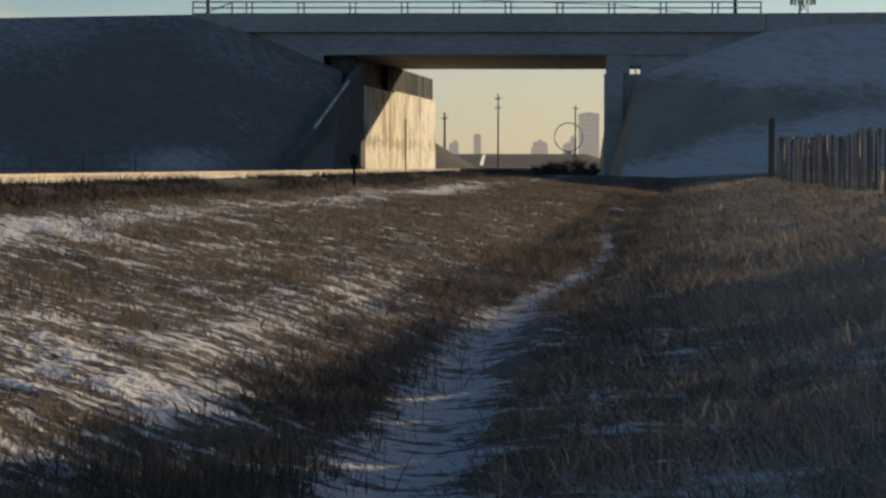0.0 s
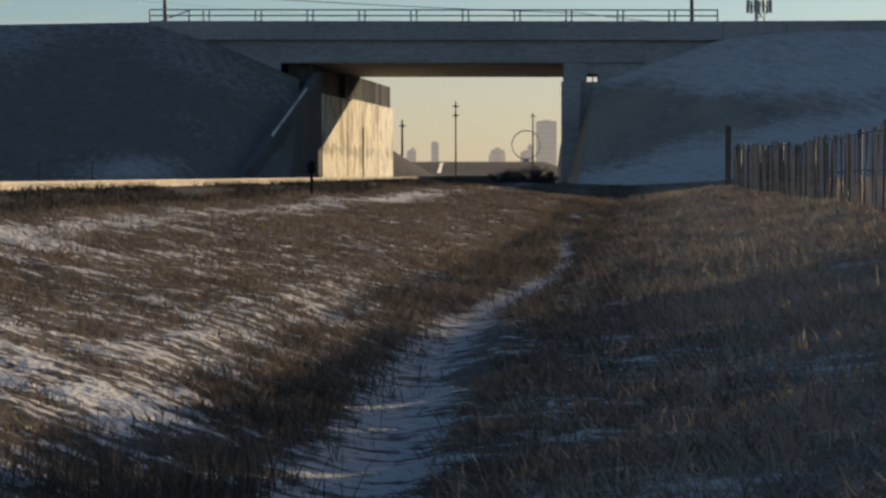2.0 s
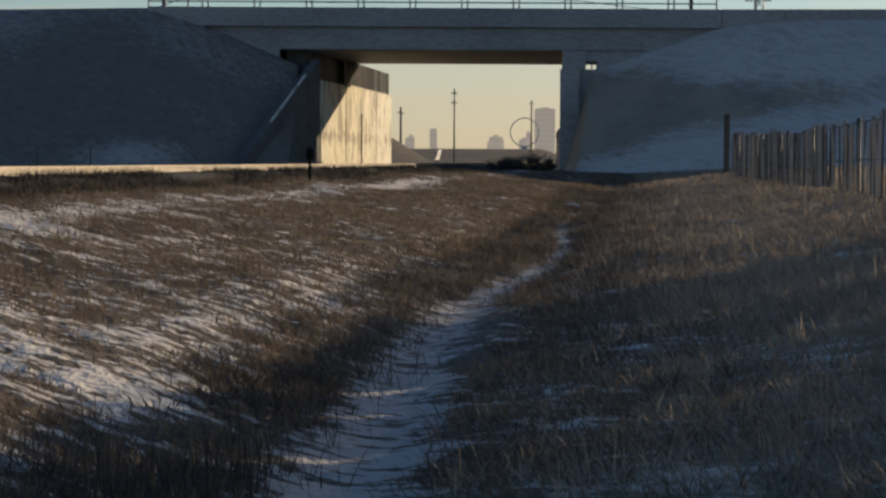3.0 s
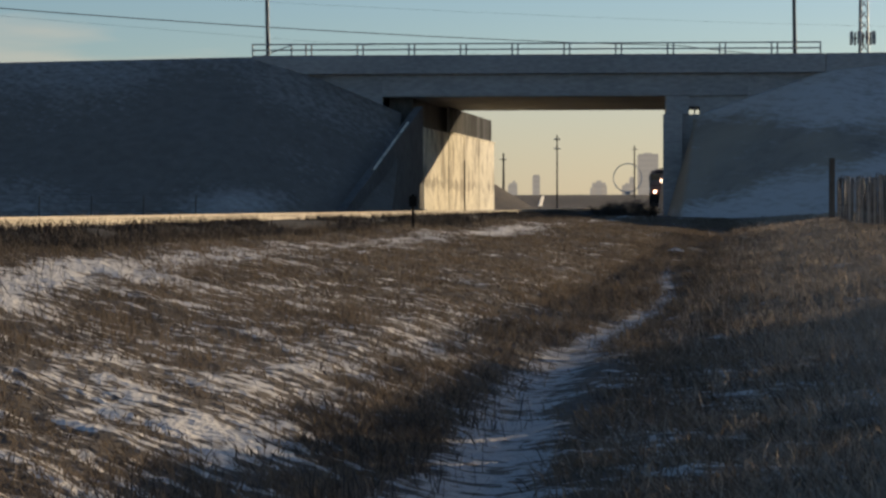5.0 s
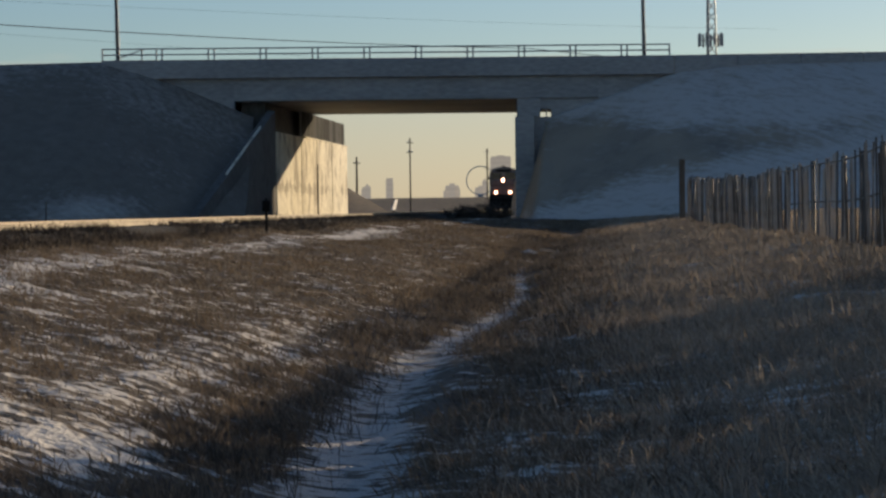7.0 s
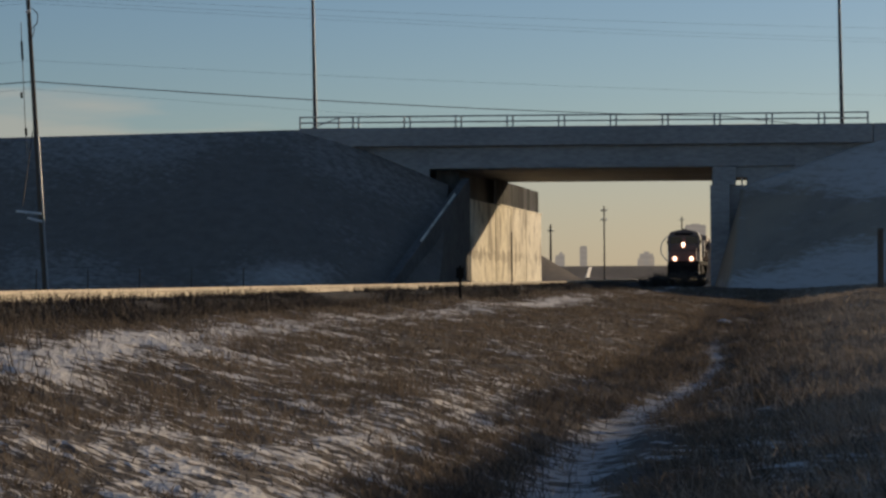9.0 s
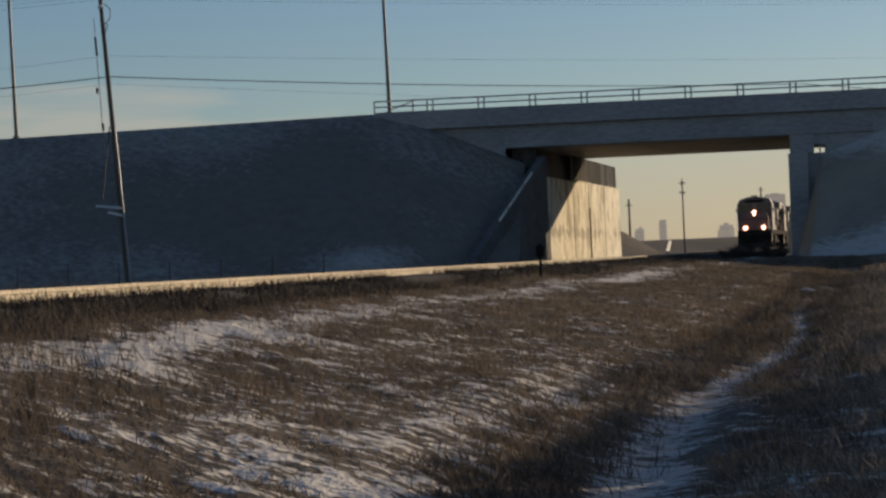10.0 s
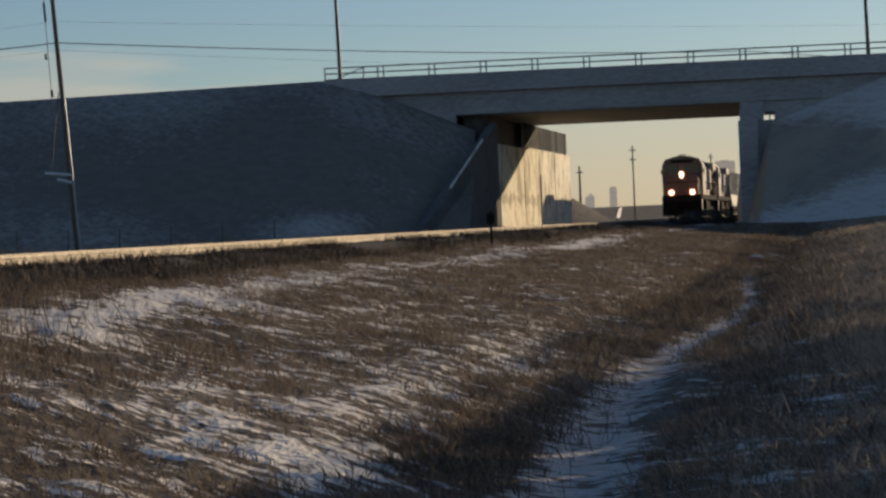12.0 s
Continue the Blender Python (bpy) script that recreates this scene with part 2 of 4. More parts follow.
def block(bm, x0, x1, y0, y1, z0, z1, bevel=0.0):
    r = bmesh.ops.create_cube(bm, size=1, matrix=Matrix.LocRotScale(((x0 + x1) / 2, (y0 + y1) / 2, (z0 + z1) / 2), None, (x1 - x0, y1 - y0, z1 - z0)))
    if bevel:
        bmesh.ops.bevel(bm, geom=list({e for v in r["verts"] for e in v.link_edges}), offset=bevel, segments=2, affect="EDGES")
    return bm


def rod(bm, a, b, r0, r1=None, n=8):
    a, b = Vector(a), Vector(b)
    m = Matrix.Translation((a + b) / 2) @ (b - a).to_track_quat("Z", "Y").to_matrix().to_4x4()
    bmesh.ops.create_cone(bm, cap_ends=True, segments=n, radius1=r0, radius2=r0 if r1 is None else r1, depth=(b - a).length, matrix=m)
    return bm


def prism(bm, outline, axis, lo, hi):
    """The outline, pairs of numbers, drawn out along an axis from lo to hi."""
    def at(p, k):
        return {"x": (k, *p), "y": (p[0], k, p[1]), "z": (*p, k)}[axis]
    v0, v1 = [bm.verts.new(at(p, lo)) for p in outline], [bm.verts.new(at(p, hi)) for p in outline]
    bm.faces.new(v0), bm.faces.new(v1)
    for i in range(len(outline)):
        j = (i + 1) % len(outline)
        bm.faces.new((v0[i], v0[j], v1[j], v1[i]))
    return bm


def hashed(ix, iy, seed):
    h = (ix * 374761393 + iy * 668265263 + seed * 1442695041) & 0x7FFFFFFF
    h = ((h ^ (h >> 13)) * 1274126177) & 0x7FFFFFFF
    return ((h ^ (h >> 16)) & 0xFFFF) / 65535.0


def value_noise(x, y, seed):
    ix, iy = np.floor(x).astype(np.int64), np.floor(y).astype(np.int64)
    fx, fy = x - ix, y - iy
    fx, fy = fx * fx * (3 - 2 * fx), fy * fy * (3 - 2 * fy)
    a, b = hashed(ix, iy, seed), hashed(ix + 1, iy, seed)
    c, d = hashed(ix, iy + 1, seed), hashed(ix + 1, iy + 1, seed)
    return (a * (1 - fx) + b * fx) * (1 - fy) + (c * (1 - fx) + d * fx) * fy - 0.5


def fractal(x, y, seed, octaves=4):
    """Noise in octaves, each turned against the last so that no grid shows."""
    total = 0.0
    for k in range(octaves):
        c, d = math.cos(0.6 + 1.1 * k + seed), math.sin(0.6 + 1.1 * k + seed)
        total = total + value_noise((c * x - d * y) * 2 ** k, (d * x + c * y) * 2 ** k, seed + k) / 2 ** k
    return total


# ---- the lie of the land: the railway is a straight line, everything near it runs along it
LEAN = 0.118                                   # metres to the right for each metre ahead
COS, SIN = 1 / math.hypot(1, LEAN), LEAN / math.hypot(1, LEAN)
TRACK_TURN = -math.degrees(math.atan(LEAN))


def track_x(y):
    return -11.61 + LEAN * y


def beside(x, y):
    """Metres to the right of the track's middle."""
    return (x - track_x(y)) * COS


def on_track(s, y, z=0.0):
    """A point s metres to the right of the middle of the track, that lies y ahead on it."""
    return (track_x(y) + s * COS, y - s * SIN, z)


ACROSS_S = (-400, -40, -6, 2.0, 3.4, 5, 8, 9.2, 10.5, 12, 14, 16, 20, 32, 60, 400)
ACROSS_Z = (0.6, 0.7, 0.85, 1.08, 1.06, 0.86, 0.36, 0.06, 0.05, 0.24, 0.60, 0.82, 0.95, 1.15, 1.2, 1.0)


def streaks(x, y):
    """Drifts that the wind has drawn out into long narrow tongues."""
    across, along = 0.62 * x + 0.785 * y, 0.785 * x - 0.62 * y
    across = across + 0.06 * fractal(x / 0.6, y / 1.2, 115, 2)
    return sum(value_noise(across / p, along / q + 7.3 * p, seed) * w for p, q, w, seed in ((0.42, 1.3, 0.35, 104), (0.20, 0.75, 0.6, 101), (0.105, 0.45, 0.6, 102), (0.055, 0.28, 0.4, 103)))


# single drifts: x, y, half length, half width, height; all drawn out by the same wind
DRIFTS = ((-3.45, 23.3, 0.6, 0.16, 0.035), (-2.9, 20.3, 0.4, 0.16, 0.03), (-0.55, 7.9, 0.30, 0.16, 0.05), (-0.25, 9.2, 0.45, 0.14, 0.04), (-1.55, 12.6, 0.5, 0.18, 0.025), (-4.3, 18.0, 0.6, 0.2, 0.03))


def drifted(x, y):
    """How much of a drift lies at a point, from 0 to 1, and how high it is."""
    share, height = 0.0 * x, 0.0 * x
    for dx, dy, long, wide, high in DRIFTS:
        along, across = 0.785 * (x - dx) - 0.62 * (y - dy), 0.62 * (x - dx) + 0.785 * (y - dy)
        bell = np.exp(-(along / long) ** 2 - (across / wide) ** 2)
        share, height = np.maximum(share, bell), height + high * bell
    return share, height


def land(x, y):
    """The height of the ground."""
    s = beside(x, y)
    z = np.interp(s, ACROSS_S, ACROSS_Z)
    near = np.clip((130 - y) / 40, 0, 1)
    z = z + np.clip(y - 12, 0, 60) * 0.006 * np.exp(-((s - 10) / 3.0) ** 2)
    z = z + np.clip((y - 38) / 55, 0, 1) * 0.28 * np.clip((s - 11) / 3, 0, 1)
    z = z * near + (1 - near) * np.interp(s, (-9, -3, 3, 9), (1.05, 0.95, 0.95, 1.05))
    path = np.exp(-((s - 9.85 - 0.25 * np.sin(y * 0.23)) / 0.45) ** 2) * near
    rough = np.clip(np.abs(s) - 2.2, 0, 1) * (1 - 0.75 * path)
    z = z + rough * (0.14 * fractal(x / 3.1, y / 5.5, 11) + 0.025 * fractal(x / 0.8, y / 1.9, 21, 3) + 0.022 * fractal(x / 0.2, y / 0.35, 31, 2) + 0.05 * streaks(x, y)) * np.clip((300 - y) / 100, 0.2, 1)
    z = z - 0.10 * path + drifted(x, y)[1]
    z = z + 3.4 * np.exp(-((y - 520) / 40) ** 2) * np.clip((45 - x) / 10, 0, 1)
    z = z + 3.8 * np.exp(-((y - 300) / 16) ** 2) * np.clip((5 - x) / 6, 0, 1)
    return z


def path_middle(y):
    return 9.85 + 0.25 * np.sin(y * 0.23)


def snow_cover(x, y):
    """How much snow lies on the ground: more of it on the open slope by the track and on the path, less on the bank."""
    s = beside(x, y)
    c = np.interp(s, (-30, -4, 3.2, 4.2, 6.5, 8.0, 8.6, 9.1, 10.4, 10.8, 13, 17, 30), (0.42, 0.36, 0.24, 0.30, 0.40, 0.455, 0.46, 0.26, 0.30, 0.36, 0.38, 0.38, 0.42))
    c = c - np.interp(y, (10, 18, 26, 36, 70, 110, 200), (0.0, 0.0, 0.08, 0.16, 0.19, 0.12, 0.02)) * (np.abs(s - 7) < 6)
    c = c - 0.015 + 0.085 * fractal(x / 3.0, y / 7.0, 41, 3) + 0.42 * streaks(x, y) * np.clip((120 - y) / 60, 0.2, 1)
    c = c + (0.35 + 0.14 * np.exp(-((y - 21) / 4) ** 2) + 0.20 * np.exp(-((y - 58) / 16) ** 2)) * np.exp(-((s - 4.4) / 0.8) ** 2) * np.clip((y - 12) / 6, 0, 1)
    c = c + 0.06 * np.clip((26 - y) / 10, 0, 1) * np.clip((s - 10.8) / 0.5, 0, 1) - 0.5 * np.clip((y - 180) / 60, 0, 1)
    c = c + 0.45 * drifted(x, y)[0]
    return c + (0.36 + 0.12 * np.clip((y - 22) / 8, 0, 1)) * np.exp(-((s - path_middle(y)) / np.interp(y, (10, 20, 36), (0.42, 0.34, 0.15))) ** 4) * np.clip((75 - y) / 40, 0.25, 1)


def trodden(x, y):
    """Where the snow is darker: packed and dirtied by feet or thinly dusted, and toned for the shade on path and bank.
    """
    s = beside(x, y)
    return np.clip(0.75 * np.exp(-((s - path_middle(y)) / 0.75) ** 4) + 0.3 * np.clip((s - 10.4) / 0.8, 0, 1) + 0.35 * np.clip((2.5 - s) / 1, 0, 1), 0, 1)


def sheet(name, xs, ys, zs, cover, mat, worn_shade=None, bank_lift=None):
    """One sheet of quads from grids of x, y and z."""
    rows, cols = xs.shape
    data = bpy.data.meshes.new(name)
    index = np.arange(rows * cols).reshape(rows, cols)
    quads = np.stack([index[:-1, :-1], index[:-1, 1:], index[1:, 1:], index[1:, :-1]], -1).reshape(-1, 4)
    data.vertices.add(rows * cols)
    data.vertices.foreach_set("co", np.stack([xs, ys, zs], -1).astype(np.float32).ravel())
    data.loops.add(quads.size)
    data.loops.foreach_set("vertex_index", quads.astype(np.int32).ravel())
    data.polygons.add(len(quads))
    data.polygons.foreach_set("loop_start", np.arange(0, quads.size, 4, dtype=np.int32))
    data.update(calc_edges=True)
    data.attributes.new("cover", "FLOAT", "POINT").data.foreach_set("value", cover.astype(np.float32).ravel())
    if bank_lift is not None:
        data.attributes.new("bank_lift", "FLOAT", "POINT").data.foreach_set("value", bank_lift.astype(np.float32).ravel())
    if worn_shade is not None:
        data.attributes.new("worn_shade", "FLOAT", "POINT").data.foreach_set("value", worn_shade.astype(np.float32).ravel())
    data.materials.append(mat)
    data.shade_smooth()
    return new(name, data)


def build_ground():
    ahead = 6.0 * 1.0085 ** np.arange(372)
    ys = np.concatenate([[-4000, -1000, -300, -100, -40, -15, -5, 0, 3, 4.5], ahead, np.geomspace(ahead[-1] * 1.03, 4500, 70)])
    fans = np.concatenate([-np.geomspace(30, 0.36, 30), np.linspace(-0.35, 0.30, 430), np.geomspace(0.31, 30, 30)])
    wide = np.maximum(np.abs(ys), 8.0)
    xs, yy = fans[None, :] * wide[:, None], np.repeat(ys[:, None], len(fans), 1)
    xs = np.clip(xs, -4800, 4800)
    # Soil right of the path is coloured paler, for haze over the bank.
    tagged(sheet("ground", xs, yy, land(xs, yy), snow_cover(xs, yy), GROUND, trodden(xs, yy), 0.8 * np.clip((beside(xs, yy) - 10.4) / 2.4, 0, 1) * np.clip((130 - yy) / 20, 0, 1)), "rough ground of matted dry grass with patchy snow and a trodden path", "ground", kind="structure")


build_ground()

# ---- embankments of the road on either side of the bridge
NEAR, FAR = 135.0, 155.0                       # the bridge's two faces
SOFFIT, DECK = 8.5, 10.35


def embankment(name, xs, crest, label, cover_of, end_z, sun_cut=lambda x: 99 + 0 * x, worn_shade=0.55, bank_lift=0.0, mat=SLOPE):
    """A bank with a flat crest that carries the road, and a slope of about one in two on either side."""
    across = np.concatenate([np.linspace(-24, 0, 70), np.linspace(0.3, FAR - NEAR - 0.3, 6), np.linspace(FAR - NEAR, FAR - NEAR + 24, 24)])
    gx, gy = np.meshgrid(xs, across)
    top = crest(gx)
    z = top - np.maximum(-gy, 0) * 0.53 - np.maximum(gy - (FAR - NEAR), 0) * 0.53
    y = gy + NEAR
    z = z + 0.4 * fractal(gx / 7, y / 6, 51, 3) * np.clip(-gy / 4, 0, 1)
    z = np.where(gy < 0, np.minimum(z, end_z(gx, y)), z)
    # Unseen far side is cut low to let the sun reach the left wall.
    z = np.where(gy > 5, np.minimum(z, sun_cut(gx)), z)
    z = np.where((gy > -0.15) & (gx > 0) & (gx < 12.0), -0.6, z)
    z = np.maximum(z, -0.6)
    return tagged(sheet(name, gx, y, z, cover_of(gx, y, z), mat, worn_shade + 0 * gx, np.clip(bank_lift + 1.2 * bank_lift * fractal(gx / 2.5, y / 2.0, 95, 4), 0, 1)), label, "embankment", kind="structure")


def left_cover(x, y, z):
    c = 0.13 + 0.4 * fractal(x / 11, y / 8, 61, 2) + 0.014 * z
    return c + 0.45 * np.exp(-((x + 14.5) / 3.0) ** 2 - ((z - 1.8) / 0.9) ** 2)


def right_cover(x, y, z):
    low, high = np.interp(x, (9.5, 18.5, 31.6, 60), (1.0, 3.8, 6.2, 7.0)), np.interp(x, (12, 20), (7.4, 6.6))
    uneven = z + 0.5 * fractal(x / 3, y / 3, 72, 4)
    bare = np.clip((uneven - low + 0.5) / 1.2, 0, 1) * np.clip((high + 0.5 - uneven) / 1.6, 0, 1)
    return 0.68 - 0.5 * bare + 0.14 * fractal(x / 4, y / 4, 71, 3)


embankment("embankment_left", np.concatenate([np.linspace(-600, -62, 20), np.linspace(-60, -6.3, 110)]), lambda x: np.interp(x, (-600, -15.7, -13, -6.3), (3.0, 11.05, 10.3, 7.5)) + np.clip(x + 15.7, -60, 0) * 0.004,
           "steep road embankment under dark dead grass", left_cover, lambda x, y: 99 + 0 * x, mat=DARK_SLOPE)
# The last number pales this bank's soil, as haze does on this side.
embankment("embankment_right", np.concatenate([np.linspace(10.15, 11.95, 9), np.linspace(12.0, 60, 110), np.linspace(62, 600, 20)]), lambda x: np.interp(x, (12.0, 12.4, 20.6, 25, 60, 600), (7.0, 7.3, 10.2, 10.6, 11.1, 14)),
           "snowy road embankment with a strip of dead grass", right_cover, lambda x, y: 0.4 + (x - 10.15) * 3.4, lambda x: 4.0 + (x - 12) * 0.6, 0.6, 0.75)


# ---- bridge
def build_bridge():
    b = empty("road_bridge", pose(0, NEAR, 0), "concrete road bridge with deep girders over the railway", "bridge")
    part("deck", block(bmesh.new(), -15.7, 20.2, -0.05, FAR - NEAR + 0.05, DECK - 0.28, DECK), BRIDGE_CONCRETE, b)
    for y in (-0.28, FAR - NEAR - 0.02):
        part("parapet", block(bmesh.new(), -15.7, 20.2, y, y + 0.3, DECK - 0.42, 11.12, 0.03), BRIDGE_CONCRETE, b)
    for k in range(7):
        y = 0.35 + k * 2.75
        web = [(-0.45, 0.06), (-0.39, 0), (2.60, 0), (2.66, 0.06), (2.66, 1.57), (-0.45, 1.57)]
        bm = bmesh.new()
        prism(bm, [(y + 0.2 + p, SOFFIT + q) for p, q in web], "x", -7.5, 15.4)
        part("girder", bm, BRIDGE_CONCRETE, b)
    part("road_surface", block(bmesh.new(), -15.7, 20.2, 0.32, FAR - NEAR - 0.32, DECK + 0.004, DECK + 0.08), ASPHALT, b)
    r = empty("bridge_railing", pose(0, NEAR - 0.13, 11.12), "grey steel railing with paired posts on the bridge parapet", "railing")
    step, x = 3.24, -12.3
    posts = [-15.65, -13.2]
    while x < 19.0:
        posts += [x, x + 0.36]
        x += step
    posts.append(19.9)
    for x in posts:
        part("post", block(bmesh.new(), x - 0.045, x + 0.045, -0.045, 0.045, 0, 0.72), GALVANISED, r)
    for z in (0.34, 0.70):
        part("top_rail" if z > 0.5 else "middle_rail", rod(bmesh.new(), (-15.7, 0, z), (19.95, 0, z), 0.045, n=8), GALVANISED, r)
    part("brace", rod(bmesh.new(), (-14.9, 0, 0.02), (-13.2, 0, 0.66), 0.035, n=6), GALVANISED, r)
    far = copy_thing(r, pose(0, FAR + 0.13, 11.12))
    return far


build_bridge()


def build_barrier():
    """Concrete edge of the road beyond the bridge, rising with it."""
    b = empty("road_barrier", pose(0, NEAR - 0.28, 0), "low concrete barrier along the edge of the road", "barrier")
    for k in range(24):
        x0, x1 = 20.24 + 4 * k, 24.2 + 4 * k
        z0, z1 = 11.12 + 0.006 * (x0 - 20.2), 11.12 + 0.006 * (x1 - 20.2)
        part("barrier_section", prism(bmesh.new(), [(x0, z0 - 1.4), (x1, z1 - 1.4), (x1, z1), (x0, z0)], "y", 0, 0.3), BRIDGE_CONCRETE, b)


build_barrier()


def slab(bm, a, b, base, tops, thick):
    """An upright wall from a to b in plan, its top falling from one height to the other, thick to its left."""
    a, b = Vector(a), Vector(b)
    w = (b - a).normalized()
    n = Vector((-w.y, w.x)) * thick
    v = [bm.verts.new((p.x, p.y, z)) for p, z in ((a, base), (b, base), (b, tops[1]), (a, tops[0]), (a + n, base), (b + n, base), (b + n, tops[1]), (a + n, tops[0]))]
    for f in ((0, 1, 2, 3), (4, 5, 6, 7), (0, 1, 5, 4), (1, 2, 6, 5), (2, 3, 7, 6), (3, 0, 4, 7)):
        bm.faces.new([v[i] for i in f])
    return bm


WALL = lambda y: (-4.9 + LEAN * (y - NEAR), y)


def build_abutments():
    a = empty("bridge_abutment", pose(0, 0, 0), "stained concrete abutment with a long side wall lit by the sun", "abutment")
    # panels of the long wall, with joints between them
    cuts = (NEAR, 145.9, 153.6, 162.0, 171.5)
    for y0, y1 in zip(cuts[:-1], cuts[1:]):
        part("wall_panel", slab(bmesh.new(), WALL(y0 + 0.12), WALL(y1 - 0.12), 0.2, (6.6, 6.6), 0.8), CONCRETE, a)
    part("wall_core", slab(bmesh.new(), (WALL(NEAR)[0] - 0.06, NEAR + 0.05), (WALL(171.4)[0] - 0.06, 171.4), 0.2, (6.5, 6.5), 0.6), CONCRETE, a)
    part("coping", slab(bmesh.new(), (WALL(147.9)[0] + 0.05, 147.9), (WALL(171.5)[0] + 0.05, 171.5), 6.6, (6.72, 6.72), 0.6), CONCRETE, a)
    # Rod added to draw the dark joint line on the wall.
    part("joint_rod", rod(bmesh.new(), (WALL(153.6)[0] + 0.05, 153.6, 0.9), (WALL(153.6)[0] + 0.05, 153.6, 4.9), 0.045, n=8), SHADED_CONCRETE, a, "thin dark rod along a wall joint")
    part("back_wall", block(bmesh.new(), -15.6, -7.5, NEAR + 0.15, FAR - 0.2, 5.0, DECK - 0.3), BRIDGE_CONCRETE, a)
    # Seat wall, and wing wall below, wear their shade as darker concrete.
    part("seat_wall", slab(bmesh.new(), (WALL(136.3)[0] - 0.9, 136.3), (WALL(154.8)[0] - 0.9, 154.8), 6.4, (DECK - 0.32, DECK - 0.32), 1.5), SHADED_CONCRETE, a)
    part("bearing_seat", block(bmesh.new(), -7.5, -5.0, NEAR + 0.1, FAR - 0.1, 6.35, 6.59), BRIDGE_CONCRETE, a)
    part("wing_wall", slab(bmesh.new(), (-8.9, 118.6), (-4.95, NEAR - 0.02), 0.0, (1.1, 7.9), 0.5), SHADED_CONCRETE, a)
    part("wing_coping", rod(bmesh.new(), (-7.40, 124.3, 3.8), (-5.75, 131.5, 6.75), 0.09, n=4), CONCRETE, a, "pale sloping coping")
    b = empty("bridge_abutment", pose(0, 0, 0), "dark concrete abutment in the shade of the bridge", "abutment")
    part("wall", slab(bmesh.new(), (10.1, NEAR), (10.1 + LEAN * 12, NEAR + 12), 0.2, (7.35, 7.35), -1.2), BRIDGE_CONCRETE, b)
    part("bearing_pad", block(bmesh.new(), 10.28, 11.72, NEAR + 0.05, NEAR + 0.9, 7.35, SOFFIT), BRIDGE_CONCRETE, b)
    part("bearing", block(bmesh.new(), 12.1, 12.17, NEAR + 0.5, NEAR + 0.7, 7.35, 7.86), BRIDGE_CONCRETE, b)
    part("bearing_beam", block(bmesh.new(), 11.72, 12.45, NEAR + 0.3, NEAR + 0.9, 7.85, SOFFIT + 0.02), BRIDGE_CONCRETE, b)
    part("cheek_wall", block(bmesh.new(), 12.45, 15.4, NEAR + 0.3, NEAR + 0.9, 7.35, SOFFIT + 0.02), BRIDGE_CONCRETE, b)
    part("wing_wall", block(bmesh.new(), 11.31, 15.4, NEAR + 0.3, NEAR + 0.9, 0.2, 7.35), BRIDGE_CONCRETE, b)
    part("back_wall", block(bmesh.new(), 15.4, 20.1, NEAR + 0.15, FAR - 0.2, 5.0, DECK - 0.3), BRIDGE_CONCRETE, b)


build_abutments()


def build_wall_fence():
    f = empty("corrugated_fence", pose(0, 0, 6.72), "grey corrugated sheet fence on top of the concrete wall", "fence")
    ys = np.linspace(148.0, 171.4, 14)
    for y0, y1 in zip(ys[:-1], ys[1:]):
        bm, n = bmesh.new(), 14
        row = []
        for i in range(n + 1):
            y = y0 + (y1 - y0) * i / n
            x = WALL(y)[0] - 0.25 + (0.04 if i % 2 else -0.04)
            row.append((bm.verts.new((x, y, 0)), bm.verts.new((x, y, 1.72))))
        for (p, q), (u, v) in zip(row[:-1], row[1:]):
            bm.faces.new((p, u, v, q))
        bmesh.ops.solidify(bm, geom=bm.faces[:], thickness=0.02)
        part("panel", bm, SHEET, f)
    for y in ys:
        part("post", block(bmesh.new(), WALL(y)[0] - 0.40, WALL(y)[0] - 0.30, y - 0.05, y + 0.05, 0, 1.75), GALVANISED, f)


build_wall_fence()


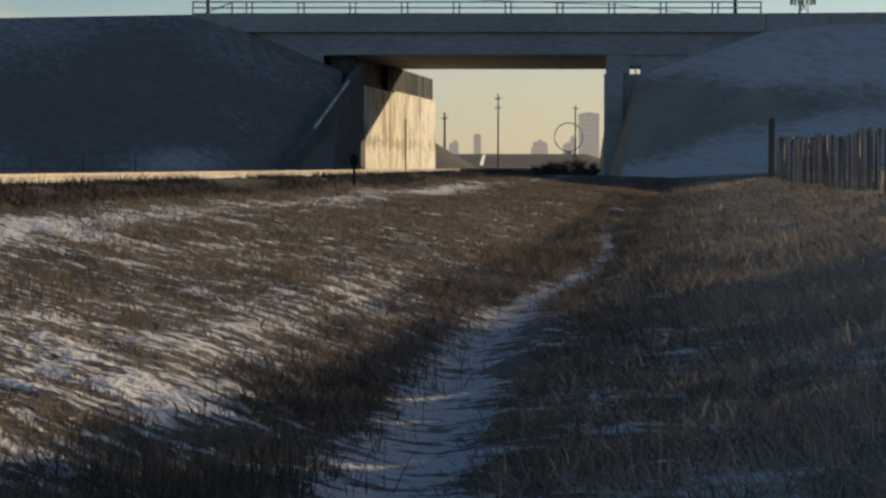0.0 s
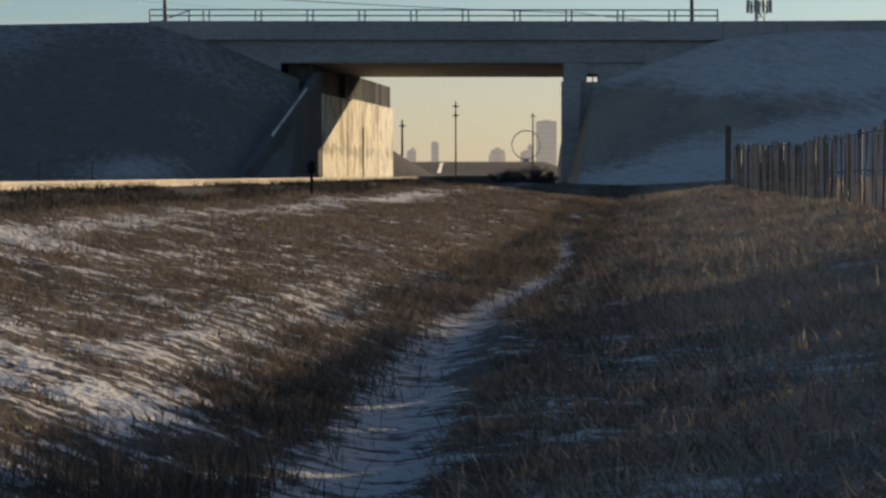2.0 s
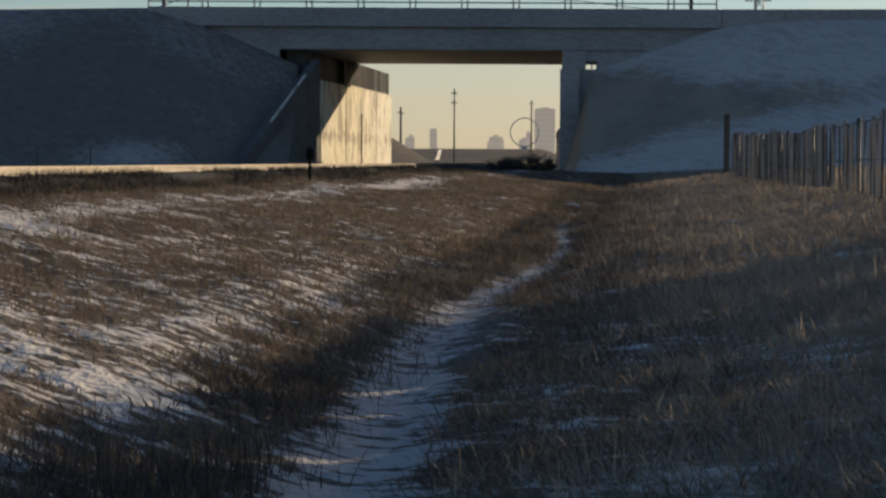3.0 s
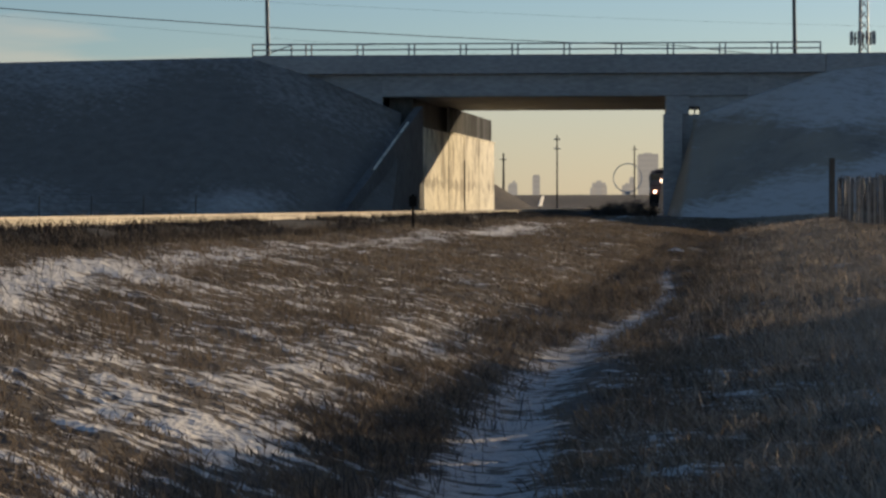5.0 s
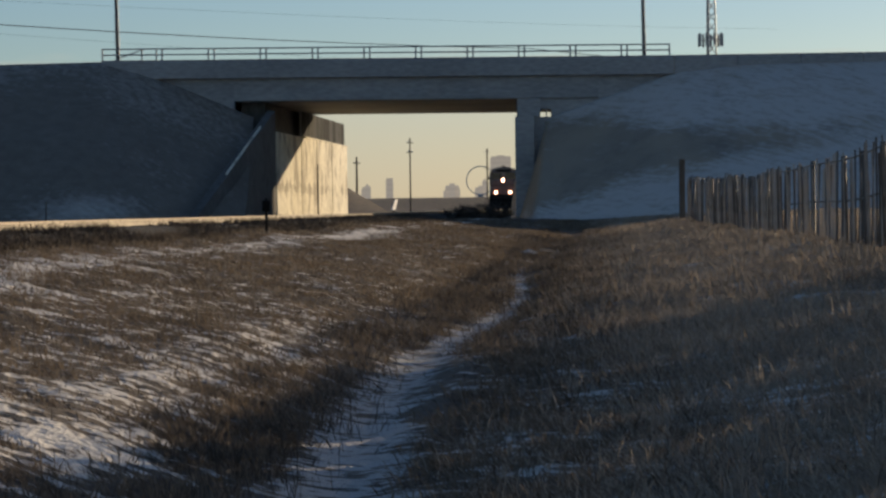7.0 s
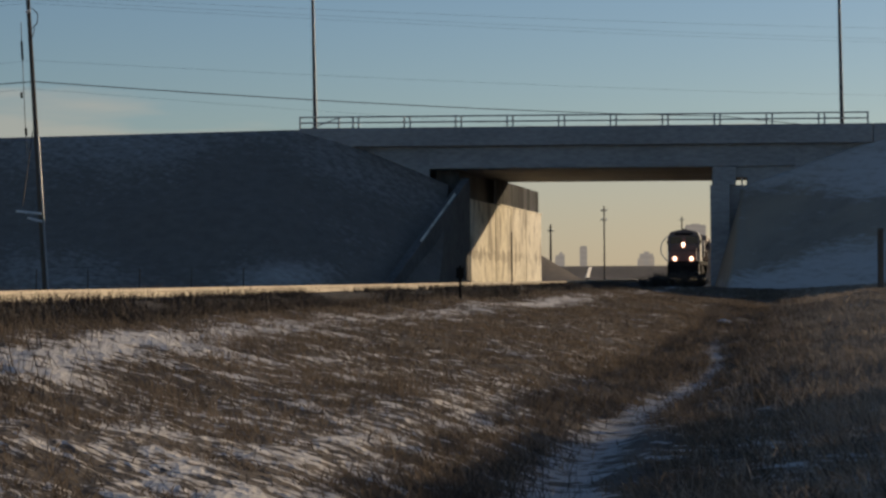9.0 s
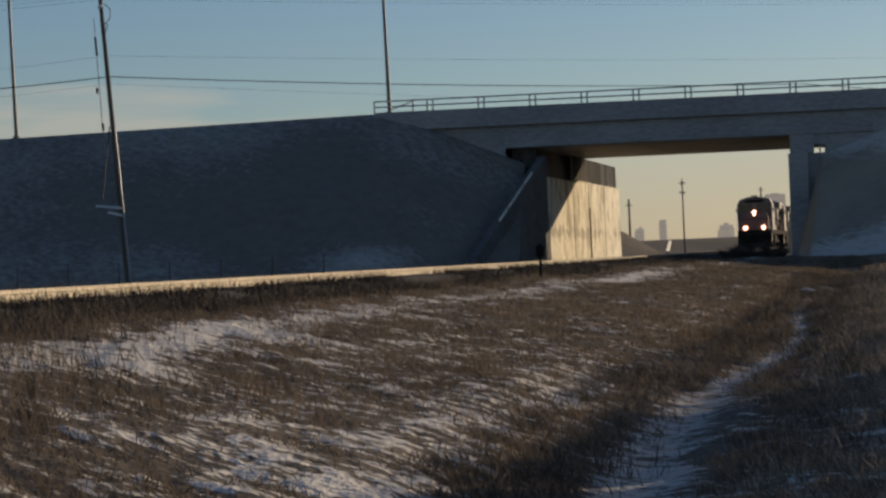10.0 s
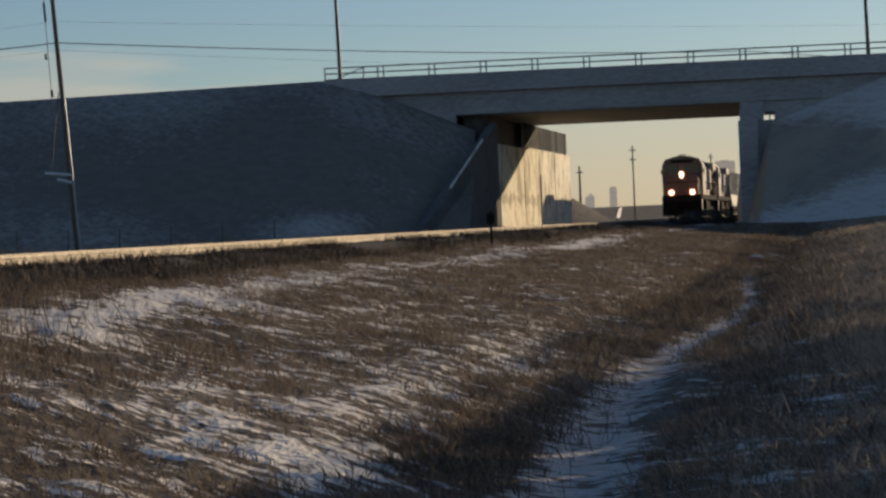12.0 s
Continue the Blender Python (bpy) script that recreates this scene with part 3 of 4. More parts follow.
# ---- railway
def build_track():
    bed = bmesh.new()
    ys = np.concatenate([np.linspace(-30, 20, 15), np.arange(20.5, 140, 0.9), np.linspace(142, 620, 60)])
    profile = [(-3.6, 0.55), (-3.0, 0.86), (-1.75, 1.28), (-0.9, 1.31), (0, 1.30), (0.9, 1.31), (1.75, 1.28), (2.4, 1.02), (3.0, 0.84), (3.6, 0.55)]
    rng = random.Random(5)
    lines = []
    for y in ys:
        lines.append([bed.verts.new(on_track(s + rng.uniform(-0.08, 0.08), y, z + rng.uniform(-0.03, 0.015))) for s, z in profile])
    for r0, r1 in zip(lines[:-1], lines[1:]):
        for i in range(len(profile) - 1):
            bed.faces.new((r0[i], r0[i + 1], r1[i + 1], r1[i]))
    tagged(part("track_bed", bed, BALLAST), "bed of dark crushed stone under the railway", "ballast", kind="structure")
    t = empty("railway_track", pose(track_x(0), 0, 1.27, 0, 0, TRACK_TURN), "straight single railway track with sunlit steel rails on wooden ties", "railway track")
    shape = [(-0.07, 0), (0.07, 0), (0.07, 0.02), (0.012, 0.04), (0.012, 0.13), (0.037, 0.14), (0.037, 0.178), (-0.037, 0.178), (-0.037, 0.14), (-0.012, 0.13), (-0.012, 0.04), (-0.07, 0.02)]
    for s in (-0.755, 0.755):
        part("rail", prism(bmesh.new(), [(s + p, q) for p, q in shape], "y", -30, 620), RAIL_STEEL, t)
    tie = mesh_of(block(bmesh.new(), -1.3, 1.3, -0.11, 0.11, -0.14, 0.0, 0.015), TIE_WOOD, "tie")
    for k in range(230):
        ob = new("tie", tie)
        ob.parent = t
        ob.matrix_basis = pose(0, 18 + 0.53 * k, -0.004)
    rest = bmesh.new()
    for k in range(300):
        block(rest, -1.3, 1.3, 140 + 0.6 * k, 140.22 + 0.6 * k, -0.14, -0.004)
    part("far_ties", rest, TIE_WOOD, t, kind="stuff")


build_track()


# ---- the train: built at its own origin, its front at y = 0 and its body behind it, on rails at z = 0
def wheelset(parent, y):
    for s in (-0.755, 0.755):
        w = part("wheel", rod(bmesh.new(), (s - 0.065, y, 0.5), (s + 0.065, y, 0.5), 0.5, n=20), DARK_STEEL, parent)
        part("hub", rod(bmesh.new(), (s - 0.1, y, 0.5), (s + 0.1, y, 0.5), 0.14, n=10), DARK_STEEL, w)


def bogie(parent, y, axles):
    bm = bmesh.new()
    for s in (-1.05, 1.05):
        block(bm, s - 0.09, s + 0.09, y - axles * 0.95, y + axles * 0.95, 0.55, 0.85, 0.03)
        for k in range(axles):
            block(bm, s - 0.13, s + 0.13, y + (k - (axles - 1) / 2) * 1.85 - 0.2, y + (k - (axles - 1) / 2) * 1.85 + 0.2, 0.36, 0.66, 0.03)
    block(bm, -1.0, 1.0, y - 0.3, y + 0.3, 0.6, 0.9)
    part("bogie", bm, DARK_STEEL, parent)
    for k in range(axles):
        wheelset(parent, y + (k - (axles - 1) / 2) * 1.85)


def locomotive(label, lit):
    e = empty("locomotive", pose(0, 0, 0), label, "locomotive", "vehicles of the train")
    part("frame", block(bmesh.new(), -1.5, 1.5, 0.35, 22.0, 1.35, 1.72, 0.04), DARK_STEEL, e)
    plow = bmesh.new()
    prism(plow, [(0.25, 1.72), (-0.05, 1.25), (-0.25, 0.16), (0.05, 0.16), (0.6, 1.72)], "x", -1.5, 1.5)
    part("plow", plow, DARK_STEEL, e)
    nose = prism(bmesh.new(), [(-1.25, 1.72), (1.25, 1.72), (1.25, 2.95), (0.95, 3.25), (-0.95, 3.25), (-1.25, 2.95)], "y", 0.55, 2.6)
    part("nose", nose, RED_PAINT, e, "dull red nose")
    cab = prism(bmesh.new(), [(-1.55, 1.72), (1.55, 1.72), (1.55, 4.05), (1.30, 4.50), (0.55, 4.72), (-0.55, 4.72), (-1.30, 4.50), (-1.55, 4.05)], "y", 1.55, 4.6)
    part("cab", cab, BLACK_PAINT, e)
    for x0, x1 in ((-1.32, -0.18), (0.18, 1.32)):
        part("windscreen", block(bmesh.new(), x0, x1, 1.52, 1.56, 3.42, 4.08, 0.015), GLASS, e)
    for s in (-1, 1):
        part("side_window", block(bmesh.new(), *sorted((s * 1.54, s * 1.565)), 2.3, 3.9, 3.2, 3.95), GLASS, e)
        part("cab_stripe", block(bmesh.new(), *sorted((s * 1.545, s * 1.57)), 1.7, 2.15, 1.8, 4.0), WHITE, e, "white painted stripe")
        part("mirror", block(bmesh.new(), *sorted((s * 1.57, s * 1.68)), 1.9, 1.95, 3.4, 3.7), DARK_STEEL, e)
        part("step_box", block(bmesh.new(), *sorted((s * 1.2, s * 1.52)), 0.4, 0.9, 0.45, 1.35), WHITE, e, "white edged step box")
        part("handrail", rod(bmesh.new(), (s * 1.42, 0.3, 1.72), (s * 1.42, 0.3, 2.75), 0.025, n=6), WHITE, e)
        part("side_rail", rod(bmesh.new(), (s * 1.48, 4.7, 2.75), (s * 1.48, 21.5, 2.75), 0.02, n=6), DARK_STEEL, e)
        for k in range(9):
            part("stanchion", rod(bmesh.new(), (s * 1.48, 4.9 + k * 2.05, 1.72), (s * 1.48, 4.9 + k * 2.05, 2.75), 0.018, n=6), DARK_STEEL, e)
    part("front_rail", rod(bmesh.new(), (-1.42, 0.3, 2.7), (1.42, 0.3, 2.7), 0.025, n=6), DARK_STEEL, e)
    hood = prism(bmesh.new(), [(-0.92, 1.72), (0.92, 1.72), (0.92, 4.15), (0.7, 4.35), (-0.7, 4.35), (-0.92, 4.15)], "y", 4.6, 21.6)
    part("hood", hood, BLACK_PAINT, e)
    for k, (y0, y1, z0, z1) in enumerate(((5.6, 6.6, 2.0, 4.1), (7.4, 8.0, 1.9, 4.1), (9.6, 11.2, 1.9, 4.0), (13.0, 14.2, 1.9, 4.1))):
        for s in (-1, 1):
            bm = prism(bmesh.new(), [(y0, z0), (y1, z0), (y1 + 1.0, z1), (y0 + 1.0, z1)], "x", s * 0.925, s * 0.94)
            part("stripe", bm, WHITE, e, "white slanted paint stripe")
    part("radiator", prism(bmesh.new(), [(-0.92, 3.3), (0.92, 3.3), (1.5, 3.9), (1.5, 4.45), (-1.5, 4.45), (-1.5, 3.9)], "y", 17.0, 21.4), BLACK_PAINT, e)
    part("exhaust", block(bmesh.new(), -0.4, 0.4, 10.5, 11.6, 4.3, 4.62, 0.05), DARK_STEEL, e)
    for y in (7.2, 14.2):
        part("blower_duct", block(bmesh.new(), 0.9, 1.4, y, y + 1.4, 2.2, 3.9, 0.05), GREY_PAINT, e, "grey duct box")
    part("fuel_tank", block(bmesh.new(), -1.35, 1.35, 8.6, 13.4, 0.5, 1.35, 0.12), DARK_STEEL, e)
    horn = bmesh.new()
    for x in (-0.2, 0, 0.2):
        rod(horn, (x, 2.4, 4.78), (x, 1.95, 4.80), 0.03, 0.08, 8)
    part("horn", horn, DARK_STEEL, e)
    part("coupler", block(bmesh.new(), -0.15, 0.15, -0.55, 0.3, 0.72, 1.02, 0.04), DARK_STEEL, e)
    part("number_board", block(bmesh.new(), -0.85, 0.85, 1.5, 1.55, 4.2, 4.45), DARK_STEEL, e)
    lamps = [(-0.80, 1.92, 0.22, 0.17), (0.80, 1.92, 0.22, 0.17), (0.0, 3.34, 0.5, 0.15), (0.0, 3.16, 0.5, 0.12)]
    for x, z, y, r in lamps:
        # On the lit engine the shell glows as the lamp's halo.
        shell = part("headlight", rod(bmesh.new(), (x, y + 0.25, z), (x, y, z), r + 0.07, n=14), HALO if lit else DARK_STEEL, e)
        part("lens", rod(bmesh.new(), (x, y - 0.004, z), (x, y - 0.06, z), r, r * 0.7, n=14), LAMP if lit else GLASS, shell)
    bogie(e, 4.2, 3)
    bogie(e, 17.8, 3)
    return e


def hopper_car():
    e = empty("hopper_car", pose(0, 0, 0), "grey covered hopper freight car with ribbed sides", "freight car", "vehicles of the train")
    part("body", prism(bmesh.new(), [(0.9, 2.0), (4.2, 0.9), (12.8, 0.9), (16.1, 2.0), (16.4, 4.35), (0.6, 4.35)], "x", -1.5, 1.5), GREY_PAINT, e)
    part("roof", prism(bmesh.new(), [(-1.5, 4.35), (1.5, 4.35), (0.6, 4.62), (-0.6, 4.62)], "y", 0.55, 16.45), GREY_PAINT, e)
    for k in range(12):
        for s in (-1, 1):
            part("rib", block(bmesh.new(), *sorted((s * 1.5, s * 1.58)), 1.3 + k * 1.3, 1.4 + k * 1.3, 2.0, 4.3), GREY_PAINT, e)
    part("sill", block(bmesh.new(), -1.1, 1.1, 0, 17.0, 0.95, 1.2), DARK_STEEL, e)
    bogie(e, 2.0, 2)
    bogie(e, 15.0, 2)
    return e


TRAIN = [(locomotive("black diesel locomotive with three burning headlights", True), 0.0), (locomotive("black diesel locomotive with white stripes, second in the train", False), 22.9)]
car = hopper_car()
TRAIN.append((car, 45.6))
for k in range(1, 3):
    TRAIN.append((copy_thing(car, pose(0, 0, 0)), 45.6 + 17.4 * k))

# ---- things by the track and the path
def utility_pole(x, y, foot, height, lean, label, arms, r=0.16):
    p = empty("utility_pole", pose(x, y, foot, 0, lean, 0), label, "utility pole", "poles of the power line")
    part("shaft", rod(bmesh.new(), (0, 0, -0.3), (0, 0, height), r, r * 0.65, 12), POLE_WOOD, p)
    for z, half in arms:
        part("crossarm", block(bmesh.new(), -half, half, -0.09, 0.03, z - 0.06, z + 0.06), POLE_WOOD, p)
        for s in (-0.85, -0.4, 0.4, 0.85):
            part("insulator", rod(bmesh.new(), (s * half, -0.03, z + 0.06), (s * half, -0.03, z + 0.28), 0.05, 0.035, 8), WHITE, p)
    return p


left_pole = utility_pole(-26.5, 112, 0.7, 16.8, -3.3, "leaning wooden utility pole with cables and two white boards", ((16.15, 0.9),))
for z, x0, x1 in ((4.52, -1.25, 0.1), (4.12, -0.65, 0.1)):
    part("marker_board", rod(bmesh.new(), (x0, -0.26, z + 0.13), (x1, -0.26, z - 0.10), 0.07, n=4), WHITE, left_pole, "white board")
part("transformer_cable", rod(bmesh.new(), (-0.55, -0.1, 7.6), (-0.42, -0.1, 14.6), 0.02, n=5), CABLE, left_pole)
part("fuse", rod(bmesh.new(), (-0.45, -0.1, 12.6), (-0.45, -0.1, 13.6), 0.06, n=8), DARK_STEEL, left_pole)
part("fuse", rod(bmesh.new(), (-0.5, -0.1, 8.6), (-0.5, -0.1, 9.0), 0.07, n=8), DARK_STEEL, left_pole)
part("fuse", rod(bmesh.new(), (-0.62, -0.1, 10.6), (-0.62, -0.1, 10.9), 0.06, n=8), DARK_STEEL, left_pole)
for x0, z0, x1, z1 in ((0.12, 14.2, 0.45, 14.5), (0.45, 14.5, 0.5, 15.0), (0.5, 15.0, 0.2, 15.3), (0.1, 13.7, 0.3, 14.2)):
    part("jumper_cable", rod(bmesh.new(), (x0, -0.1, z0), (x1, -0.1, z1), 0.025, n=5), CABLE, left_pole)
part("insulator_bell", rod(bmesh.new(), (-0.12, -0.15, 15.1), (0.1, -0.15, 15.2), 0.08, n=8), WHITE, left_pole, "white insulator")
part("conduit", rod(bmesh.new(), (0.17, -0.12, -0.2), (0.13, -0.12, 8.6), 0.06, n=8), GALVANISED, left_pole, "pale steel conduit")
part("stay", rod(bmesh.new(), (-0.9, -0.2, 4.9), (-0.15, -0.1, 8.8), 0.03, n=6), CABLE, left_pole)
utility_pole(7.7, 300, 1.0, 10.6, 0, "tall wooden utility pole beyond the bridge", ((9.9, 0.45), (8.6, 0.45)), 0.13)
utility_pole(0.25, 330, 3.0, 6.8, 0, "wooden utility pole behind a mound", ((5.8, 0.5),), 0.2)
utility_pole(30.8, 500, 3.0, 12.6, 0, "distant wooden utility pole", ((11.8, 0.7),), 0.22)


def wire(name, points, sag, r, label):
    bm = bmesh.new()
    for a, b in zip(points[:-1], points[1:]):
        a, b = Vector(a), Vector(b)
        last = a
        for k in range(1, 17):
            t = k / 16
            p = a.lerp(b, t) - Vector((0, 0, sag * 4 * t * (1 - t)))
            rod(bm, last, p, r, n=5)
            last = p
    return tagged(part(name, bm, CABLE), label, "cable", "wires of the power line")


wire("power_cable", [(-46, 100, 10.6), (-27.1, 112, 12.12), (13.3, 160, 13.5), (33, 183, 14.0)], 0.3, 0.028, "thick black cable strung between utility poles")
for z, left, right, sag in ((13.24, 11.4, 17.15, 0.35), (11.74, 10.0, 12.4, 0.3), (16.66, 15.0, 23.0, 0.3), (16.46, 14.8, 22.0, 0.3), (16.26, 14.5, 21.7, 0.3)):
    wire("power_wire", [(-46, 100, left), (-27.2, 112, z), (37.5, 188.8, right)], sag, 0.006, "thin dark overhead wire on insulators")


def street_lamp(x, y, z, h):
    p = empty("street_lamp", pose(x, y, z, 0, -0.9, 0), "tall dark steel street lamp on the road", "street lamp", "lamps along the road")
    part("base", block(bmesh.new(), -0.2, 0.2, -0.2, 0.2, -0.3, 0.25, 0.03), LAMP_PAINT, p)
    part("shaft", rod(bmesh.new(), (0, 0, 0.2), (0, 0, h), 0.13, 0.075, 12), LAMP_PAINT, p)
    part("arm", rod(bmesh.new(), (0, 0, h - 0.1), (0, 2.4, h + 0.4), 0.05, 0.04, 8), LAMP_PAINT, p)
    part("lamp_head", block(bmesh.new(), -0.16, 0.16, 2.3, 3.0, h + 0.32, h + 0.46, 0.04), LAMP_PAINT, p)
    return p


first = street_lamp(-14.75, NEAR + 0.5, 10.7, 11.5)
for x, z in ((18.4, 10.7), (-39.0, 10.55), (51.5, 11.4)):
    copy_thing(first, pose(x, NEAR + 0.5, z, 0, -0.9, 0))

marker = empty("marker_post", pose(*on_track(3.6, 50.5, 0.75)), "thin dark steel trackside post with a small plate", "marker post")
part("post", block(bmesh.new(), -0.03, 0.03, -0.03, 0.03, -0.2, 1.15), DARK_STEEL, marker)
part("plate", block(bmesh.new(), -0.09, 0.09, -0.045, -0.032, 0.85, 1.1), DARK_STEEL, marker)
cabinet = empty("white_marker", pose(6.0, 330, 1.6, 0, 0, 65), "white leaning board beyond the underpass", "sign")
part("board", prism(bmesh.new(), [(-1.0, 0), (0.4, 0), (1.3, 1.6), (0.3, 1.6)], "y", 0, 0.1), WHITE, cabinet)
part("post", block(bmesh.new(), -0.2, -0.05, 0.1, 0.22, -1.5, 0.9), DARK_STEEL, cabinet)


def snowy_rock(x, y, size):
    """A lump of stone, dark below, under a cap of snow."""
    rng = random.Random(11)
    rock = empty("rock", pose(x, y, float(land(np.array([x]), np.array([y]))[0]) - 0.05), "small dark rock capped with snow beside the path", "rock")
    for name, mat, high, wide in (("stone", BALLAST, 0.6, 1.0), ("snow_cap", SNOW, 0.4, 0.88)):
        bm = bmesh.new()
        bmesh.ops.create_icosphere(bm, subdivisions=3, radius=1)
        for v in bm.verts:
            k = 1 + 0.3 * math.sin(3.1 * v.co.x + 1.3) * math.cos(4.1 * v.co.y + x) + rng.uniform(-0.03, 0.03)
            v.co = Vector((v.co.x * wide * k, v.co.y * wide * k, v.co.z * high * k)) * size
            if name == "snow_cap":
                v.co.z += 0.22 * size
        part(name, bm, mat, rock, smooth=True)


snowy_rock(4.75, 59, 0.24)
snowy_rock(4.3, 53.5, 0.14)


def wire_fence():
    f = empty("wire_fence", pose(0, 106, 0), "old fence of thin wooden posts and wire strands", "fence")
    for k in range(9):
        x = -36 + 2.6 * k
        part("post", rod(bmesh.new(), (x, 0, 0.3), (x + 0.05, 0, 2.2), 0.04, 0.03, 6), POLE_WOOD, f)
    for z in (1.4, 1.85, 2.25):
        part("strand", rod(bmesh.new(), (-36, -0.05, z), (-15.2, -0.05, z), 0.004, n=4), CABLE, f)


wire_fence()


def slat_fence():
    """A fence of upright weathered slats on rails along the bank, some slats gone or short; its unseen near stretch is
    added to cast shade.
    """
    rng = random.Random(3)
    f = empty("slat_fence", pose(0, 0, 0), "weathered fence of upright slats in wire mesh along the bank", "fence")
    slat = [mesh_of(block(bmesh.new(), -0.04, 0.04, -0.012, 0.012, 0.0, h), SLAT, "slat") for h in (1.70, 1.78, 1.84, 1.62)]
    post = mesh_of(rod(bmesh.new(), (0, 0, -0.3), (0, 0, 1.86), 0.05, n=8), LAMP_PAINT, "post")
    y, n = 8.0, 0
    line = lambda y: float(np.interp(y, (34, 90), (16.15, 14.8)))
    joined = bmesh.new()
    foot = lambda x, y: float(land(np.array([x]), np.array([y]))[0] + np.interp(y, (34, 45, 60, 90), (0, -0.28, -0.28, -0.1)))
    while y < 90:
        x, yy, _ = on_track(line(y), y)
        z = foot(x, yy) + 0.04
        turn = TRACK_TURN + 90 + rng.uniform(-4, 4)
        if rng.random() > (0.06 if y < 30 else 0.20):
            if 30 < y and n < 300:
                ob = new("slat", rng.choice(slat))
                ob.parent = f
                ob.matrix_basis = pose(x, yy, z + rng.uniform(0, 0.08), rng.uniform(-2, 2), rng.uniform(-2, 2), turn)
                n += 1
                if rng.random() < 0.25:
                    x, yy, _ = on_track(line(y) + 0.03, y + 0.1)
                    block(joined, x - 0.008, x + 0.008, yy - 0.025, yy + 0.025, z + 0.05, z + rng.uniform(1.2, 1.75))
            else:
                # Unseen near slats, their heights set to lay the shadow along the path.
                tall = float(np.interp(y, (8, 19, 24, 30), (2.05, 1.95, 1.55, 1.5))) + rng.uniform(-0.08, 0.08)
                # Cut short here to let patches of sun onto the path.
                if any(a < y < b for a, b in ((13.9, 14.35), (15.0, 15.3), (22.6, 22.85))):
                    tall = 0.85 + rng.uniform(-0.1, 0.1)
                block(joined, x - 0.012, x + 0.012, yy - 0.05, yy + 0.05, z, z + tall)
        y += 0.155 if y < 30 else 0.20
    part("far_slats", joined, SLAT, f, kind="stuff")
    for k in range(34):
        x, yy, _ = on_track(line(8 + 2.45 * k) + 0.05, 8 + 2.45 * k)
        ob = new("post", post)
        ob.parent = f
        ob.matrix_basis = pose(x, yy, foot(x, yy))
    for h in (0.25, 1.0, 1.78):
        bm, last = bmesh.new(), None
        for k in range(34):
            x, yy, _ = on_track(line(8 + 2.45 * k) + 0.03, 8 + 2.45 * k)
            p = (x, yy, foot(x, yy) + h)
            if last:
                rod(bm, last, p, 0.018, n=6)
            last = p
        part("fence_rail", bm, LAMP_PAINT, f)
    return f


slat_fence()
end_post = empty("fence_end_post", pose(14.6, 95.5, 0.9), "dark square timber post at the fence's end", "post")
part("shaft", block(bmesh.new(), -0.12, 0.12, -0.12, 0.12, -0.2, 2.8, 0.02), POLE_WOOD, end_post)


